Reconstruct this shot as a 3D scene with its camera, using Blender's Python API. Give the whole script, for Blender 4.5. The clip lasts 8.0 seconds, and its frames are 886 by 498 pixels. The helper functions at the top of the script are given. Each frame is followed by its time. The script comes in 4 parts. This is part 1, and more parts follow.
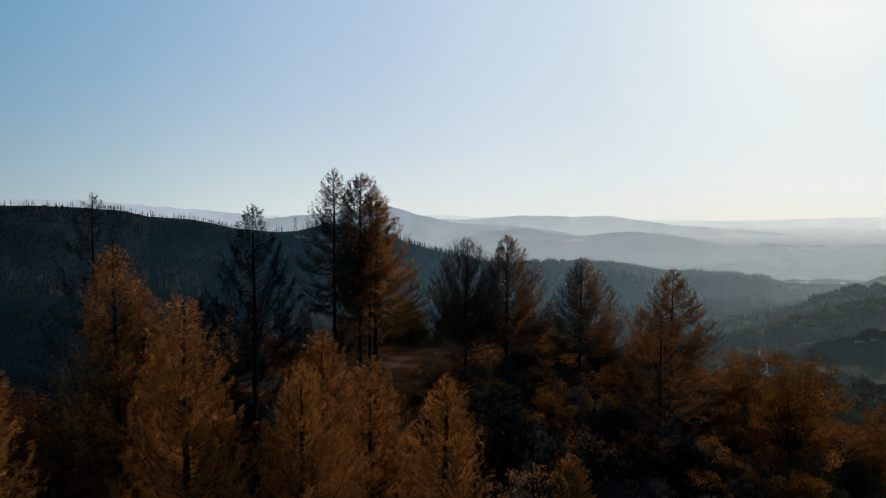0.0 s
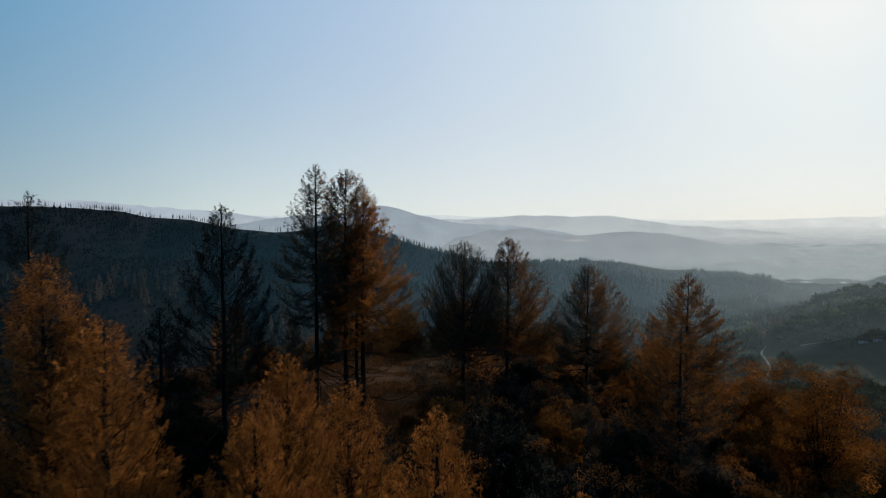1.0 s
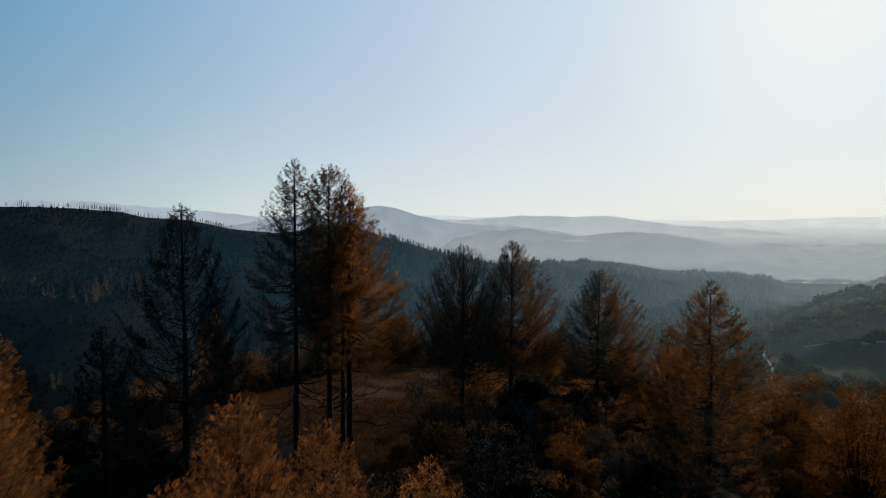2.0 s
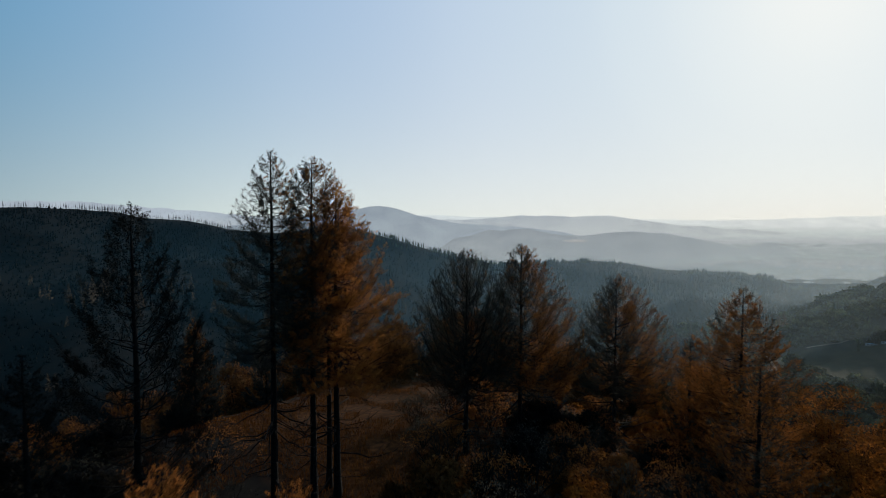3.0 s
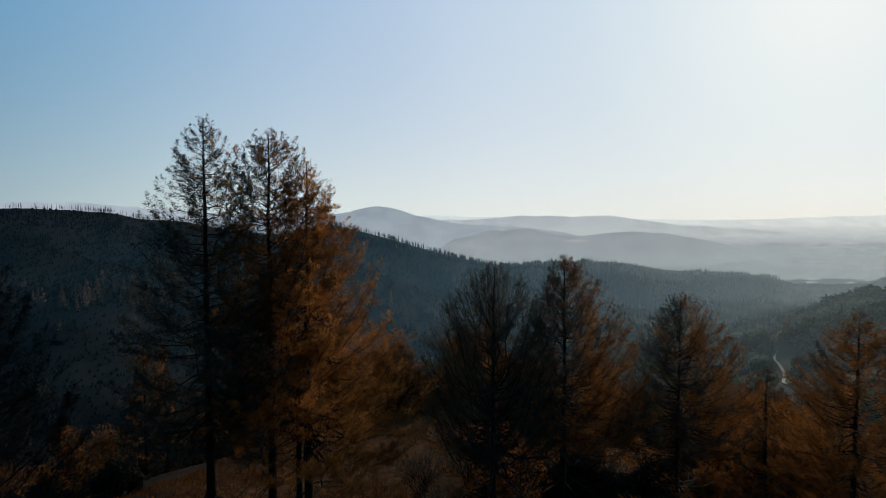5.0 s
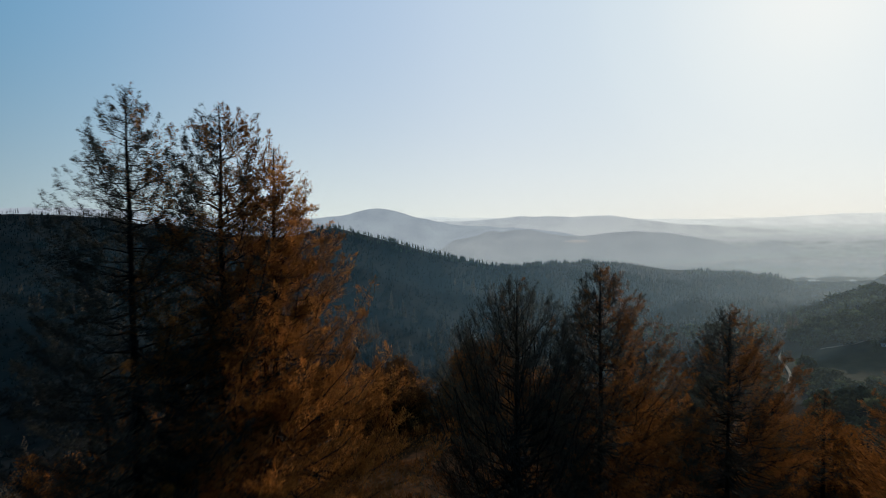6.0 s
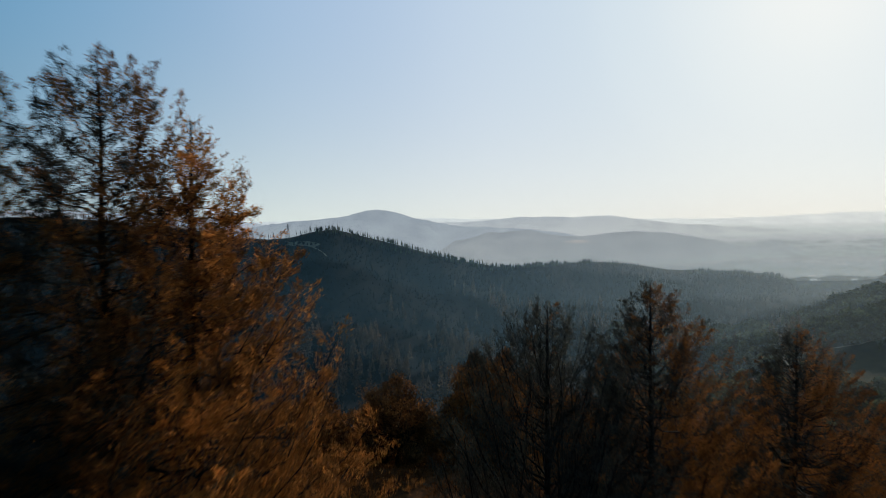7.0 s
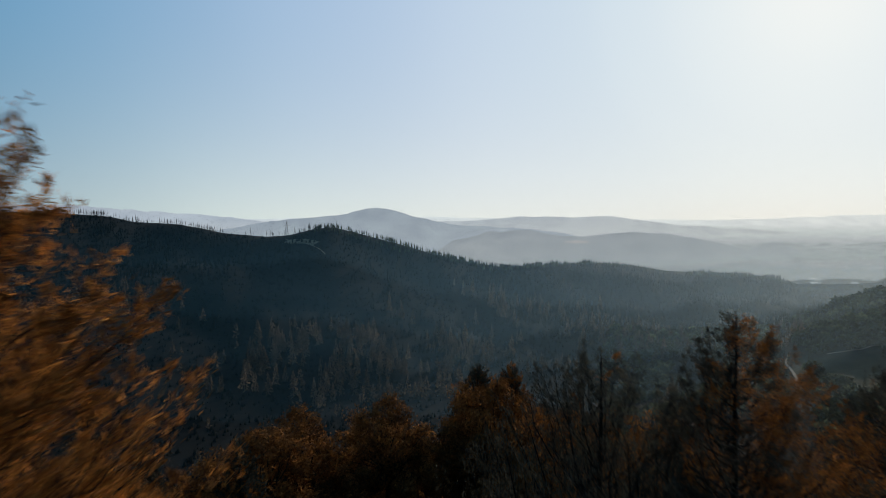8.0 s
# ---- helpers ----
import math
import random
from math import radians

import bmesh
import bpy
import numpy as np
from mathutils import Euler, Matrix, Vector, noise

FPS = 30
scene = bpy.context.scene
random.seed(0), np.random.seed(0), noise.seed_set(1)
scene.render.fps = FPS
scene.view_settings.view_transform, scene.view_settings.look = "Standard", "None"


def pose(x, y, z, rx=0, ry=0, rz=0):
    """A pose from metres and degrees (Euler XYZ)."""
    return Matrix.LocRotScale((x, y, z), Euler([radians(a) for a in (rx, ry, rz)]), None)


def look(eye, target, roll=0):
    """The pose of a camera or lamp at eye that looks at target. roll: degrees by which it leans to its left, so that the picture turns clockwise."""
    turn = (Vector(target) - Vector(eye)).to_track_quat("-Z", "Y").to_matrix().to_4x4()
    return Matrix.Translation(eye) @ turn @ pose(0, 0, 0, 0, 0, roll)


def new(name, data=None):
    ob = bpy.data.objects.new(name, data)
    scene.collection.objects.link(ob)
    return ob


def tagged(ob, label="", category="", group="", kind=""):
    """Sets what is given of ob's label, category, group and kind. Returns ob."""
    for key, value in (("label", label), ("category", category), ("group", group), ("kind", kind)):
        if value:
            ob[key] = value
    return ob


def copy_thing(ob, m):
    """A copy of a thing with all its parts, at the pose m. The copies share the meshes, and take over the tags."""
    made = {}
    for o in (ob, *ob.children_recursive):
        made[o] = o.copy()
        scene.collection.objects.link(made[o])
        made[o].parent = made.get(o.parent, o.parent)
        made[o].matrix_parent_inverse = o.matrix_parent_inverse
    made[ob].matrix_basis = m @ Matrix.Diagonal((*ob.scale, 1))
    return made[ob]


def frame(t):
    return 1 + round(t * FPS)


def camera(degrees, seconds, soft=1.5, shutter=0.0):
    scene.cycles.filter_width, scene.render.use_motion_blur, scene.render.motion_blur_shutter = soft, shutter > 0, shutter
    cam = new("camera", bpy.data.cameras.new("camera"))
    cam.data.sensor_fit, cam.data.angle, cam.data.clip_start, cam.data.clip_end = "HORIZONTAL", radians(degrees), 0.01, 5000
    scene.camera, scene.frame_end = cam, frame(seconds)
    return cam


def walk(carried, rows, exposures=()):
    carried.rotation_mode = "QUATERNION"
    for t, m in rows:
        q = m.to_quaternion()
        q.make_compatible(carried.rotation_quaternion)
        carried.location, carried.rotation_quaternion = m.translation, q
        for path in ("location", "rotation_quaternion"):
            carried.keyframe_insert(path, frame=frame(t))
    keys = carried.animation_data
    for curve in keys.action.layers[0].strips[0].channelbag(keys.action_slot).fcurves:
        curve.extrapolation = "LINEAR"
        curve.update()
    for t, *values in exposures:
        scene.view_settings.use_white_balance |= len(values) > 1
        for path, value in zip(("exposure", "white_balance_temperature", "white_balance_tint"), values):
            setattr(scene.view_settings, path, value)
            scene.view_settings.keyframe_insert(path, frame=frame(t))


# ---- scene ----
cam = camera(74.5, 8.0, soft=0.5, shutter=0.62)
PATH = [
    (0, (0.167, 0.895, 24.568), (0.164, 2.893, 24.462), 0.4),
    (0.5, (0.463, 4.213, 24.629), (0.46, 6.21, 24.522), 0.4),
    (1, (0.775, 7.617, 24.727), (0.772, 9.614, 24.621), 0.3),
    (1.5, (1.053, 11.194, 24.782), (1.051, 13.191, 24.677), 0.3),
    (3, (0.944, 22.259, 24.92), (0.943, 24.256, 24.815), 0.2),
    (3.5, (0.667, 26.036, 24.915), (0.666, 28.033, 24.811), 0.1),
    (4, (0.354, 29.973, 24.978), (0.354, 31.97, 24.874), 0.1),
    (4.5, (-0.004, 33.994, 25.03), (-0.004, 35.991, 24.925), 0.2),
    (6, (-0.944, 46.11, 25.198), (-0.943, 48.108, 25.099), -0.5),
    (6.5, (-1.091, 50.276, 25.282), (-1.09, 52.274, 25.185), -0.7),
    (7, (-1.172, 54.484, 25.423), (-1.17, 56.482, 25.327), -0.8),
    (7.5, (-1.177, 58.779, 25.549), (-1.175, 60.777, 25.452), -0.8),
    (8, (-1.219, 63.003, 25.592), (-1.215, 65.0, 25.492), -0.2),
]
walk(cam, [(t, look(eye, target, roll)) for t, eye, target, roll in PATH])

# ---- light ----
SUN_AZ, SUN_EL = radians(33), radians(19)
SUN_DIR = Vector((math.sin(SUN_AZ) * math.cos(SUN_EL), math.cos(SUN_AZ) * math.cos(SUN_EL), math.sin(SUN_EL)))

world = bpy.data.worlds.new("world")
scene.world = world
world.use_nodes = True
wn, wl = world.node_tree.nodes, world.node_tree.links
sky = wn.new("ShaderNodeTexSky")
sky.sky_type, sky.sun_disc = "NISHITA", False
sky.sun_elevation, sky.sun_rotation = SUN_EL, SUN_AZ
sky.altitude, sky.air_density, sky.dust_density, sky.ozone_density = 200, 1.0, 1.0, 1.5


def sky_math(op, a, b=None):
    n = wn.new("ShaderNodeMath")
    n.operation = op
    for sock, v in zip(n.inputs, (a, b)):
        if hasattr(v, "links"):
            wl.new(v, sock)
        elif v is not None:
            sock.default_value = v
    return n.outputs[0]


def sky_ramp(fac, stops):
    r = wn.new("ShaderNodeValToRGB")
    while len(r.color_ramp.elements) < len(stops):
        r.color_ramp.elements.new(0.5)
    for e, (deg, c) in zip(r.color_ramp.elements, stops):
        e.position, e.color = deg / 180, (*c, 1)
    r.color_ramp.interpolation = "CARDINAL"
    wl.new(fac, r.inputs["Fac"])
    return r.outputs[0]


way = wn.new("ShaderNodeTexCoord").outputs["Generated"]
dot = wn.new("ShaderNodeVectorMath")
dot.operation = "DOT_PRODUCT"
wl.new(way, dot.inputs[0])
dot.inputs[1].default_value = SUN_DIR
away = sky_math("DIVIDE", sky_math("ARCCOSINE", sky_math("MINIMUM", sky_math("MAXIMUM", dot.outputs["Value"], -1.0), 1.0)), math.pi)
# clear air by its angle from the sun, and the bright dusty air along the horizon
clear = sky_ramp(away, [(0, (0.82, 0.85, 0.85)), (6, (0.745, 0.81, 0.84)), (12, (0.645, 0.745, 0.82)), (18, (0.56, 0.68, 0.795)), (33, (0.41, 0.55, 0.74)), (50, (0.225, 0.40, 0.63)), (70, (0.048, 0.238, 0.452)), (95, (0.03, 0.10, 0.22)), (180, (0.015, 0.04, 0.09))])
dusty = sky_ramp(away, [(0, (0.80, 0.82, 0.78)), (20, (0.78, 0.81, 0.785)), (38, (0.755, 0.80, 0.77)), (60, (0.555, 0.645, 0.64)), (90, (0.12, 0.22, 0.30)), (180, (0.05, 0.075, 0.10))])
height = wn.new("ShaderNodeSeparateXYZ")
wl.new(way, height.inputs[0])
low = sky_math("POWER", 2.718, sky_math("DIVIDE", sky_math("MAXIMUM", height.outputs["Z"], 0.0), -0.19))
blend = wn.new("ShaderNodeMix")
blend.data_type = "RGBA"
wl.new(low, blend.inputs[0]), wl.new(clear, blend.inputs[6]), wl.new(dusty, blend.inputs[7])
faint = wn.new("ShaderNodeMix")
faint.data_type, faint.blend_type = "RGBA", "ADD"
wl.new(blend.outputs[2], faint.inputs[6])
weak = wn.new("ShaderNodeVectorMath")
weak.operation = "SCALE"
weak.inputs["Scale"].default_value = 0.003
wl.new(sky.outputs[0], weak.inputs[0])
faint.inputs[0].default_value = 1.0
wl.new(weak.outputs[0], faint.inputs[7])
background = wn["Background"]
background.inputs["Strength"].default_value = 1.0
wl.new(faint.outputs[2], background.inputs["Color"])

sun = new("sun", bpy.data.lights.new("sun", "SUN"))
sun.data.energy, sun.data.angle, sun.data.color = 3.1, radians(0.5), (1.0, 0.86, 0.68)
sun.matrix_world = look(SUN_DIR * 100, (0, 0, 0))
scene.view_settings.exposure = 0.0


# ---- materials ----
def material(name):
    m = bpy.data.materials.new(name)
    m.use_nodes = True
    nt = m.node_tree
    nt.nodes.clear()
    out = nt.nodes.new("ShaderNodeOutputMaterial")
    return m, nt.nodes, nt.links, out


def noise_ramp(nodes, links, scale, stops, detail=4.0, coord="Object", distort=0.0):
    tc = nodes.new("ShaderNodeTexCoord")
    nz = nodes.new("ShaderNodeTexNoise")
    nz.inputs["Scale"].default_value, nz.inputs["Detail"].default_value, nz.inputs["Distortion"].default_value = scale, detail, distort
    links.new(tc.outputs[coord], nz.inputs["Vector"])
    ramp = nodes.new("ShaderNodeValToRGB")
    while len(ramp.color_ramp.elements) < len(stops):
        ramp.color_ramp.elements.new(0.5)
    for e, (p, c) in zip(ramp.color_ramp.elements, stops):
        e.position, e.color = p, (*c, 1)
    links.new(nz.outputs["Fac"], ramp.inputs["Fac"])
    return nz, ramp


def mix_colour(nodes, links, fac, a, b, mode="MIX"):
    mx = nodes.new("ShaderNodeMix")
    mx.data_type, mx.blend_type = "RGBA", mode
    for sock, v in ((mx.inputs[0], fac), (mx.inputs[6], a), (mx.inputs[7], b)):
        if hasattr(v, "links"):
            links.new(v, sock)
        elif isinstance(v, tuple):
            sock.default_value = (*v, 1)
        else:
            sock.default_value = v
    return mx.outputs[2]


def foliage(name, dark, mid, light, glow=0.5, rough=0.6, patch_scale=0.45, patchy=(0.5, 1.25), gloss=0.008):
    """Dead or living needles and leaves: varied leaf by leaf, spray by spray (tone) and patch by patch, letting light through."""
    m, n, l, out = material(name)
    geo = n.new("ShaderNodeNewGeometry")
    ramp = n.new("ShaderNodeValToRGB")
    dark, light = (tuple(0.55 * a + 0.45 * b for a, b in zip(c, mid)) for c in (dark, light))
    ramp.color_ramp.elements[0].color, ramp.color_ramp.elements[1].color = (*dark, 1), (*light, 1)
    e = ramp.color_ramp.elements.new(0.5)
    e.color = (*mid, 1)
    l.new(geo.outputs["Random Per Island"], ramp.inputs["Fac"])
    _, patch = noise_ramp(n, l, patch_scale, [(0.3, (patchy[0],) * 3), (0.7, (patchy[1], patchy[1] * 0.97, patchy[1] * 0.9))], coord="Object")
    col = mix_colour(n, l, 1.0, ramp.outputs[0], patch.outputs[0], "MULTIPLY")
    tone = n.new("ShaderNodeAttribute")
    tone.attribute_name = "tone"
    shift = n.new("ShaderNodeMath")
    shift.inputs[1].default_value = 1.0
    l.new(tone.outputs["Fac"], shift.inputs[0])
    both = n.new("ShaderNodeVectorMath")
    both.operation = "SCALE"
    l.new(col, both.inputs[0]), l.new(shift.outputs[0], both.inputs["Scale"])
    col = both.outputs[0]
    d, t, g = (n.new("ShaderNodeBsdf" + k) for k in ("Diffuse", "Translucent", "Glossy"))
    for s in (d, t):
        l.new(col, s.inputs["Color"])
    puff = n.new("ShaderNodeAttribute")
    puff.attribute_name = "puff"
    turned = n.new("ShaderNodeVectorTransform")
    turned.vector_type, turned.convert_from, turned.convert_to = "VECTOR", "OBJECT", "WORLD"
    l.new(puff.outputs["Vector"], turned.inputs[0])
    part_own = n.new("ShaderNodeVectorMath")
    part_own.operation = "SCALE"
    part_own.inputs["Scale"].default_value = 0.4
    l.new(geo.outputs["Normal"], part_own.inputs[0])
    total, bent = n.new("ShaderNodeVectorMath"), n.new("ShaderNodeVectorMath")
    bent.operation = "NORMALIZE"
    l.new(turned.outputs[0], total.inputs[0]), l.new(part_own.outputs[0], total.inputs[1]), l.new(total.outputs[0], bent.inputs[0])
    for s in (d, t):
        l.new(bent.outputs[0], s.inputs["Normal"])
    g.inputs["Roughness"].default_value = rough
    g.inputs["Color"].default_value = (0.6, 0.6, 0.6, 1)
    m1, m2 = n.new("ShaderNodeMixShader"), n.new("ShaderNodeMixShader")
    m1.inputs[0].default_value, m2.inputs[0].default_value = glow, gloss
    l.new(d.outputs[0], m1.inputs[1]), l.new(t.outputs[0], m1.inputs[2])
    l.new(m1.outputs[0], m2.inputs[1]), l.new(g.outputs[0], m2.inputs[2])
    l.new(m2.outputs[0], out.inputs["Surface"])
    return m


def rough_surface(name, fine, coarse, stops, stops2, bump=0.4, roughness=0.9, coord="Object"):
    m, n, l, out = material(name)
    p = n.new("ShaderNodeBsdfPrincipled")
    nz, ramp = noise_ramp(n, l, fine, stops, 6.0, coord)
    _, big = noise_ramp(n, l, coarse, stops2, 3.0, coord)
    l.new(mix_colour(n, l, 1.0, ramp.outputs[0], big.outputs[0], "MULTIPLY"), p.inputs["Base Color"])
    p.inputs["Roughness"].default_value = roughness
    p.inputs["Specular IOR Level"].default_value = 0.2
    bm = n.new("ShaderNodeBump")
    bm.inputs["Strength"].default_value = bump
    l.new(nz.outputs["Fac"], bm.inputs["Height"]), l.new(bm.outputs[0], p.inputs["Normal"])
    l.new(p.outputs[0], out.inputs["Surface"])
    return m


M_ORANGE = foliage("scorched_orange_needles", (0.235, 0.086, 0.019), (0.45, 0.183, 0.044), (0.67, 0.31, 0.09), 0.66, patchy=(0.66, 1.3))
M_RUST = foliage("rusty_needles", (0.128, 0.0496, 0.0144), (0.264, 0.1088, 0.0288), (0.432, 0.192, 0.0544), 0.55)
M_CHAR = foliage("charred_needles", (0.025, 0.028, 0.0245), (0.056, 0.0575, 0.048), (0.108, 0.098, 0.071), 0.43)
M_BLACK = foliage("black_charred_needles", (0.006, 0.00624, 0.006), (0.0132, 0.0132, 0.0114), (0.0288, 0.024, 0.0168), 0.3)
M_OAK = foliage("orange_oak_leaves", (0.145, 0.05, 0.01), (0.30, 0.112, 0.02), (0.46, 0.185, 0.037), 0.42)
M_OAKDULL = foliage("brown_oak_leaves", (0.08, 0.0336, 0.0096), (0.232, 0.0992, 0.0288), (0.48, 0.2128, 0.064), 0.34)
M_OAKDARK = foliage("dark_scorched_oak_leaves", (0.075, 0.024, 0.0075), (0.195, 0.0645, 0.015), (0.48, 0.1725, 0.039), 0.45)
M_OLIVE = foliage("dark_olive_leaves", (0.0224, 0.0196, 0.0084), (0.0504, 0.042, 0.0182), (0.119, 0.0868, 0.0364), 0.4)
M_FARGREEN = foliage("far_dull_green_leaves", (0.042, 0.052, 0.028), (0.062, 0.072, 0.038), (0.09, 0.092, 0.052), 0.35, patch_scale=0.05, patchy=(0.25, 1.7), gloss=0.0015)
M_FARWOOD = foliage("far_grey_brown_needles", (0.07, 0.052, 0.037), (0.105, 0.078, 0.055), (0.155, 0.113, 0.078), 0.55, patch_scale=0.02, patchy=(0.3, 1.5), gloss=0.0015)
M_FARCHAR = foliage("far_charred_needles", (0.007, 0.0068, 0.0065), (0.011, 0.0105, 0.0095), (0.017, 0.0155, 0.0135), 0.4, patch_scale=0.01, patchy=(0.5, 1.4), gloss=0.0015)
M_DRYGRASS = foliage("dry_grass_blades", (0.030, 0.011, 0.0025), (0.072, 0.027, 0.006), (0.14, 0.056, 0.013), 0.45)
M_BARK = rough_surface("burnt_bark", 6.0, 0.7, [(0.35, (0.003, 0.0028, 0.0026)), (0.7, (0.012, 0.0105, 0.009))], [(0.3, (0.6, 0.6, 0.6)), (0.75, (1.5, 1.35, 1.2))], 0.8)

# burnt bark greyed for the far ridge: haze before it put into the colour
M_HAZED_SNAG = rough_surface("hazed_snag_bark", 0.8, 0.05, [(0.35, (0.022, 0.020, 0.019)), (0.7, (0.060, 0.053, 0.047))], [(0.3, (0.6, 0.6, 0.6)), (0.75, (1.4, 1.3, 1.2))], 0.3)


# ---- mesh helpers ----
RNG = np.random.default_rng(7)


def mesh_from(name, verts, tris, mat, smooth=False, slots=None, mats=None, tone=None, puff=None):
    me = bpy.data.meshes.new(name)
    verts, tris = np.asarray(verts, np.float32), np.asarray(tris, np.int32)
    me.vertices.add(len(verts))
    me.vertices.foreach_set("co", verts.ravel())
    k = tris.shape[1]
    me.loops.add(tris.size)
    me.loops.foreach_set("vertex_index", tris.ravel())
    me.polygons.add(len(tris))
    me.polygons.foreach_set("loop_start", np.arange(0, tris.size, k, dtype=np.int32))
    if smooth:
        me.polygons.foreach_set("use_smooth", np.ones(len(tris), bool))
    for mm in mats or [mat]:
        me.materials.append(mm)
    if slots is not None:
        me.polygons.foreach_set("material_index", np.asarray(slots, np.int32))
    if tone is not None:
        me.attributes.new("tone", "FLOAT", "FACE").data.foreach_set("value", np.asarray(tone, np.float32))
    if puff is not None:
        me.attributes.new("puff", "FLOAT_VECTOR", "FACE").data.foreach_set("vector", np.asarray(puff, np.float32).ravel())
    me.update(calc_edges=True)
    return me


def link_part(name, me, parent, label=""):
    ob = new(name, me)
    ob.parent = parent
    if label:
        ob["label"] = label
    return ob


def unit(v):
    return v / np.maximum(np.linalg.norm(v, axis=-1, keepdims=True), 1e-9)


def perps(d):
    ref = np.where(np.abs(d[:, 2:3]) > 0.9, np.array([[1.0, 0, 0]]), np.array([[0, 0, 1.0]]))
    a = unit(np.cross(d, ref))
    return a, np.cross(d, a)


def sticks(p0, p1, r0, r1, sides=3):
    """Tapered prisms from p0 to p1, as vertices and triangles."""
    p0, p1 = np.asarray(p0, float), np.asarray(p1, float)
    a, b = perps(unit(p1 - p0))
    ang = np.arange(sides) * 2 * np.pi / sides
    ring = a[:, None] * np.cos(ang)[None, :, None] + b[:, None] * np.sin(ang)[None, :, None]
    v = np.concatenate([p0[:, None] + ring * np.reshape(r0, (-1, 1, 1)), p1[:, None] + ring * np.reshape(r1, (-1, 1, 1))], 1)
    f = []
    for i in range(sides):
        j = (i + 1) % sides
        f += [(i, j, sides + j), (i, sides + j, sides + i)]
    f = np.array(f)[None] + (np.arange(len(p0)) * 2 * sides)[:, None, None]
    return v.reshape(-1, 3), f.reshape(-1, 3)


def blades(p, d, length, width, rng):
    """Narrow pointed leaves or needle sprays at p along d."""
    s = unit(np.cross(d, rng.normal(size=d.shape)))
    w = np.reshape(width, (-1, 1)) * 0.5
    mid = p + d * np.reshape(length, (-1, 1)) * 0.4
    v = np.stack([p, mid + s * w, p + d * np.reshape(length, (-1, 1)), mid - s * w], 1)
    f = np.array([(0, 1, 2), (0, 2, 3)])[None] + (np.arange(len(p)) * 4)[:, None, None]
    return v.reshape(-1, 3), f.reshape(-1, 3)


def needles(p, d, length, width, rng):
    """Needle sprays: one thin pointed triangle each."""
    s = unit(np.cross(d, rng.normal(size=d.shape))) * np.reshape(width, (-1, 1)) * 0.5
    e = p + d * np.reshape(length, (-1, 1))
    v = np.stack([p - d * 0.02 + s, p - d * 0.02 - s, e], 1)
    return v.reshape(-1, 3), np.arange(len(p) * 3).reshape(-1, 3)


def merge(bits):
    vs, fs, n = [], [], 0
    for v, f in bits:
        vs.append(v), fs.append(f + n)
        n += len(v)
    return np.concatenate(vs), np.concatenate(fs)


def tube(points, radii, sides=10):
    points, radii = np.asarray(points, float), np.asarray(radii, float)
    d = unit(np.gradient(points, axis=0))
    a, b = perps(d)
    ang = np.arange(sides) * 2 * np.pi / sides
    v = points[:, None] + (a[:, None] * np.cos(ang)[None, :, None] + b[:, None] * np.sin(ang)[None, :, None]) * radii[:, None, None]
    f = []
    for i in range(len(points) - 1):
        for j in range(sides):
            k = (j + 1) % sides
            f += [(i * sides + j, i * sides + k, (i + 1) * sides + k), (i * sides + j, (i + 1) * sides + k, (i + 1) * sides + j)]
    return v.reshape(-1, 3), np.array(f)


# ---- the lie of the land ----
def lattice(ix, iy, seed):
    h = (ix.astype(np.int64) * 374761393 + iy.astype(np.int64) * 668265263 + seed * 982451653) & 0x7FFFFFFF
    h = ((h ^ (h >> 13)) * 1274126177) & 0x7FFFFFFF
    return ((h ^ (h >> 16)) & 0xFFFF) / 65535.0


def vnoise(x, y, seed=0):
    x, y = np.asarray(x, float), np.asarray(y, float)
    ix, iy = np.floor(x), np.floor(y)
    fx, fy = x - ix, y - iy
    fx, fy = fx * fx * (3 - 2 * fx), fy * fy * (3 - 2 * fy)
    ix, iy = ix.astype(np.int64), iy.astype(np.int64)
    a, b = lattice(ix, iy, seed), lattice(ix + 1, iy, seed)
    c, d = lattice(ix, iy + 1, seed), lattice(ix + 1, iy + 1, seed)
    return (a * (1 - fx) + b * fx) * (1 - fy) + (c * (1 - fx) + d * fx) * fy - 0.5


def fbm(x, y, seed=0, octaves=4):
    return sum(vnoise(x * 2 ** k, y * 2 ** k, seed + k) / 2 ** k for k in range(octaves))


def smooth(t):
    t = np.clip(t, 0, 1)
    return t * t * (3 - 2 * t)


MID = (0.0, 32.0)   # where ranges are counted from
EYE_Z = 25.0
FLOOR = -215.0      # the valley floor


def sight(knots):
    """A skyline as (side angle, drop angle) tangents, from knots of hundredths."""
    k = np.array(knots, float) / 100
    return k[:, 0], k[:, 1]


# side tangent and height tangent of the burnt ridge, and of the wooded hill beside the valley
RIDGE = sight([(-130, 3.5), (-95, 1.8), (-72, 1.7), (-64, 1.4), (-56, 0.9), (-52, -0.1), (-44, -0.5), (-37, -2.0), (-29.5, -2.7), (-25.5, -2.4), (-21.5, -1.4), (-18.3, -1.1),
               (-14, -2.2), (-8, -3.8), (-2, -5.6), (5, -7.3), (11, -8.3), (17, -7.8), (26, -7.4), (32, -7.9), (38, -9.0), (50, -9.5), (56, -10.2), (59.5, -11.4), (62, -13.4), (65, -16), (69, -13.6), (76, -10.2), (86, -7), (130, -4)])
HILL = sight([(30, -26), (42, -22.5), (50, -19.6), (54, -18.2), (58, -17.4), (63, -16.4), (65, -15.4), (67, -14.8), (70, -14.0), (73.5, -13.2), (83, -11.5), (100, -8), (130, -6)])


def ridge_range(u):
    return 1400 + 250 * smooth((u - 0.0) / 0.4) + 60 * np.sin(u * 9)


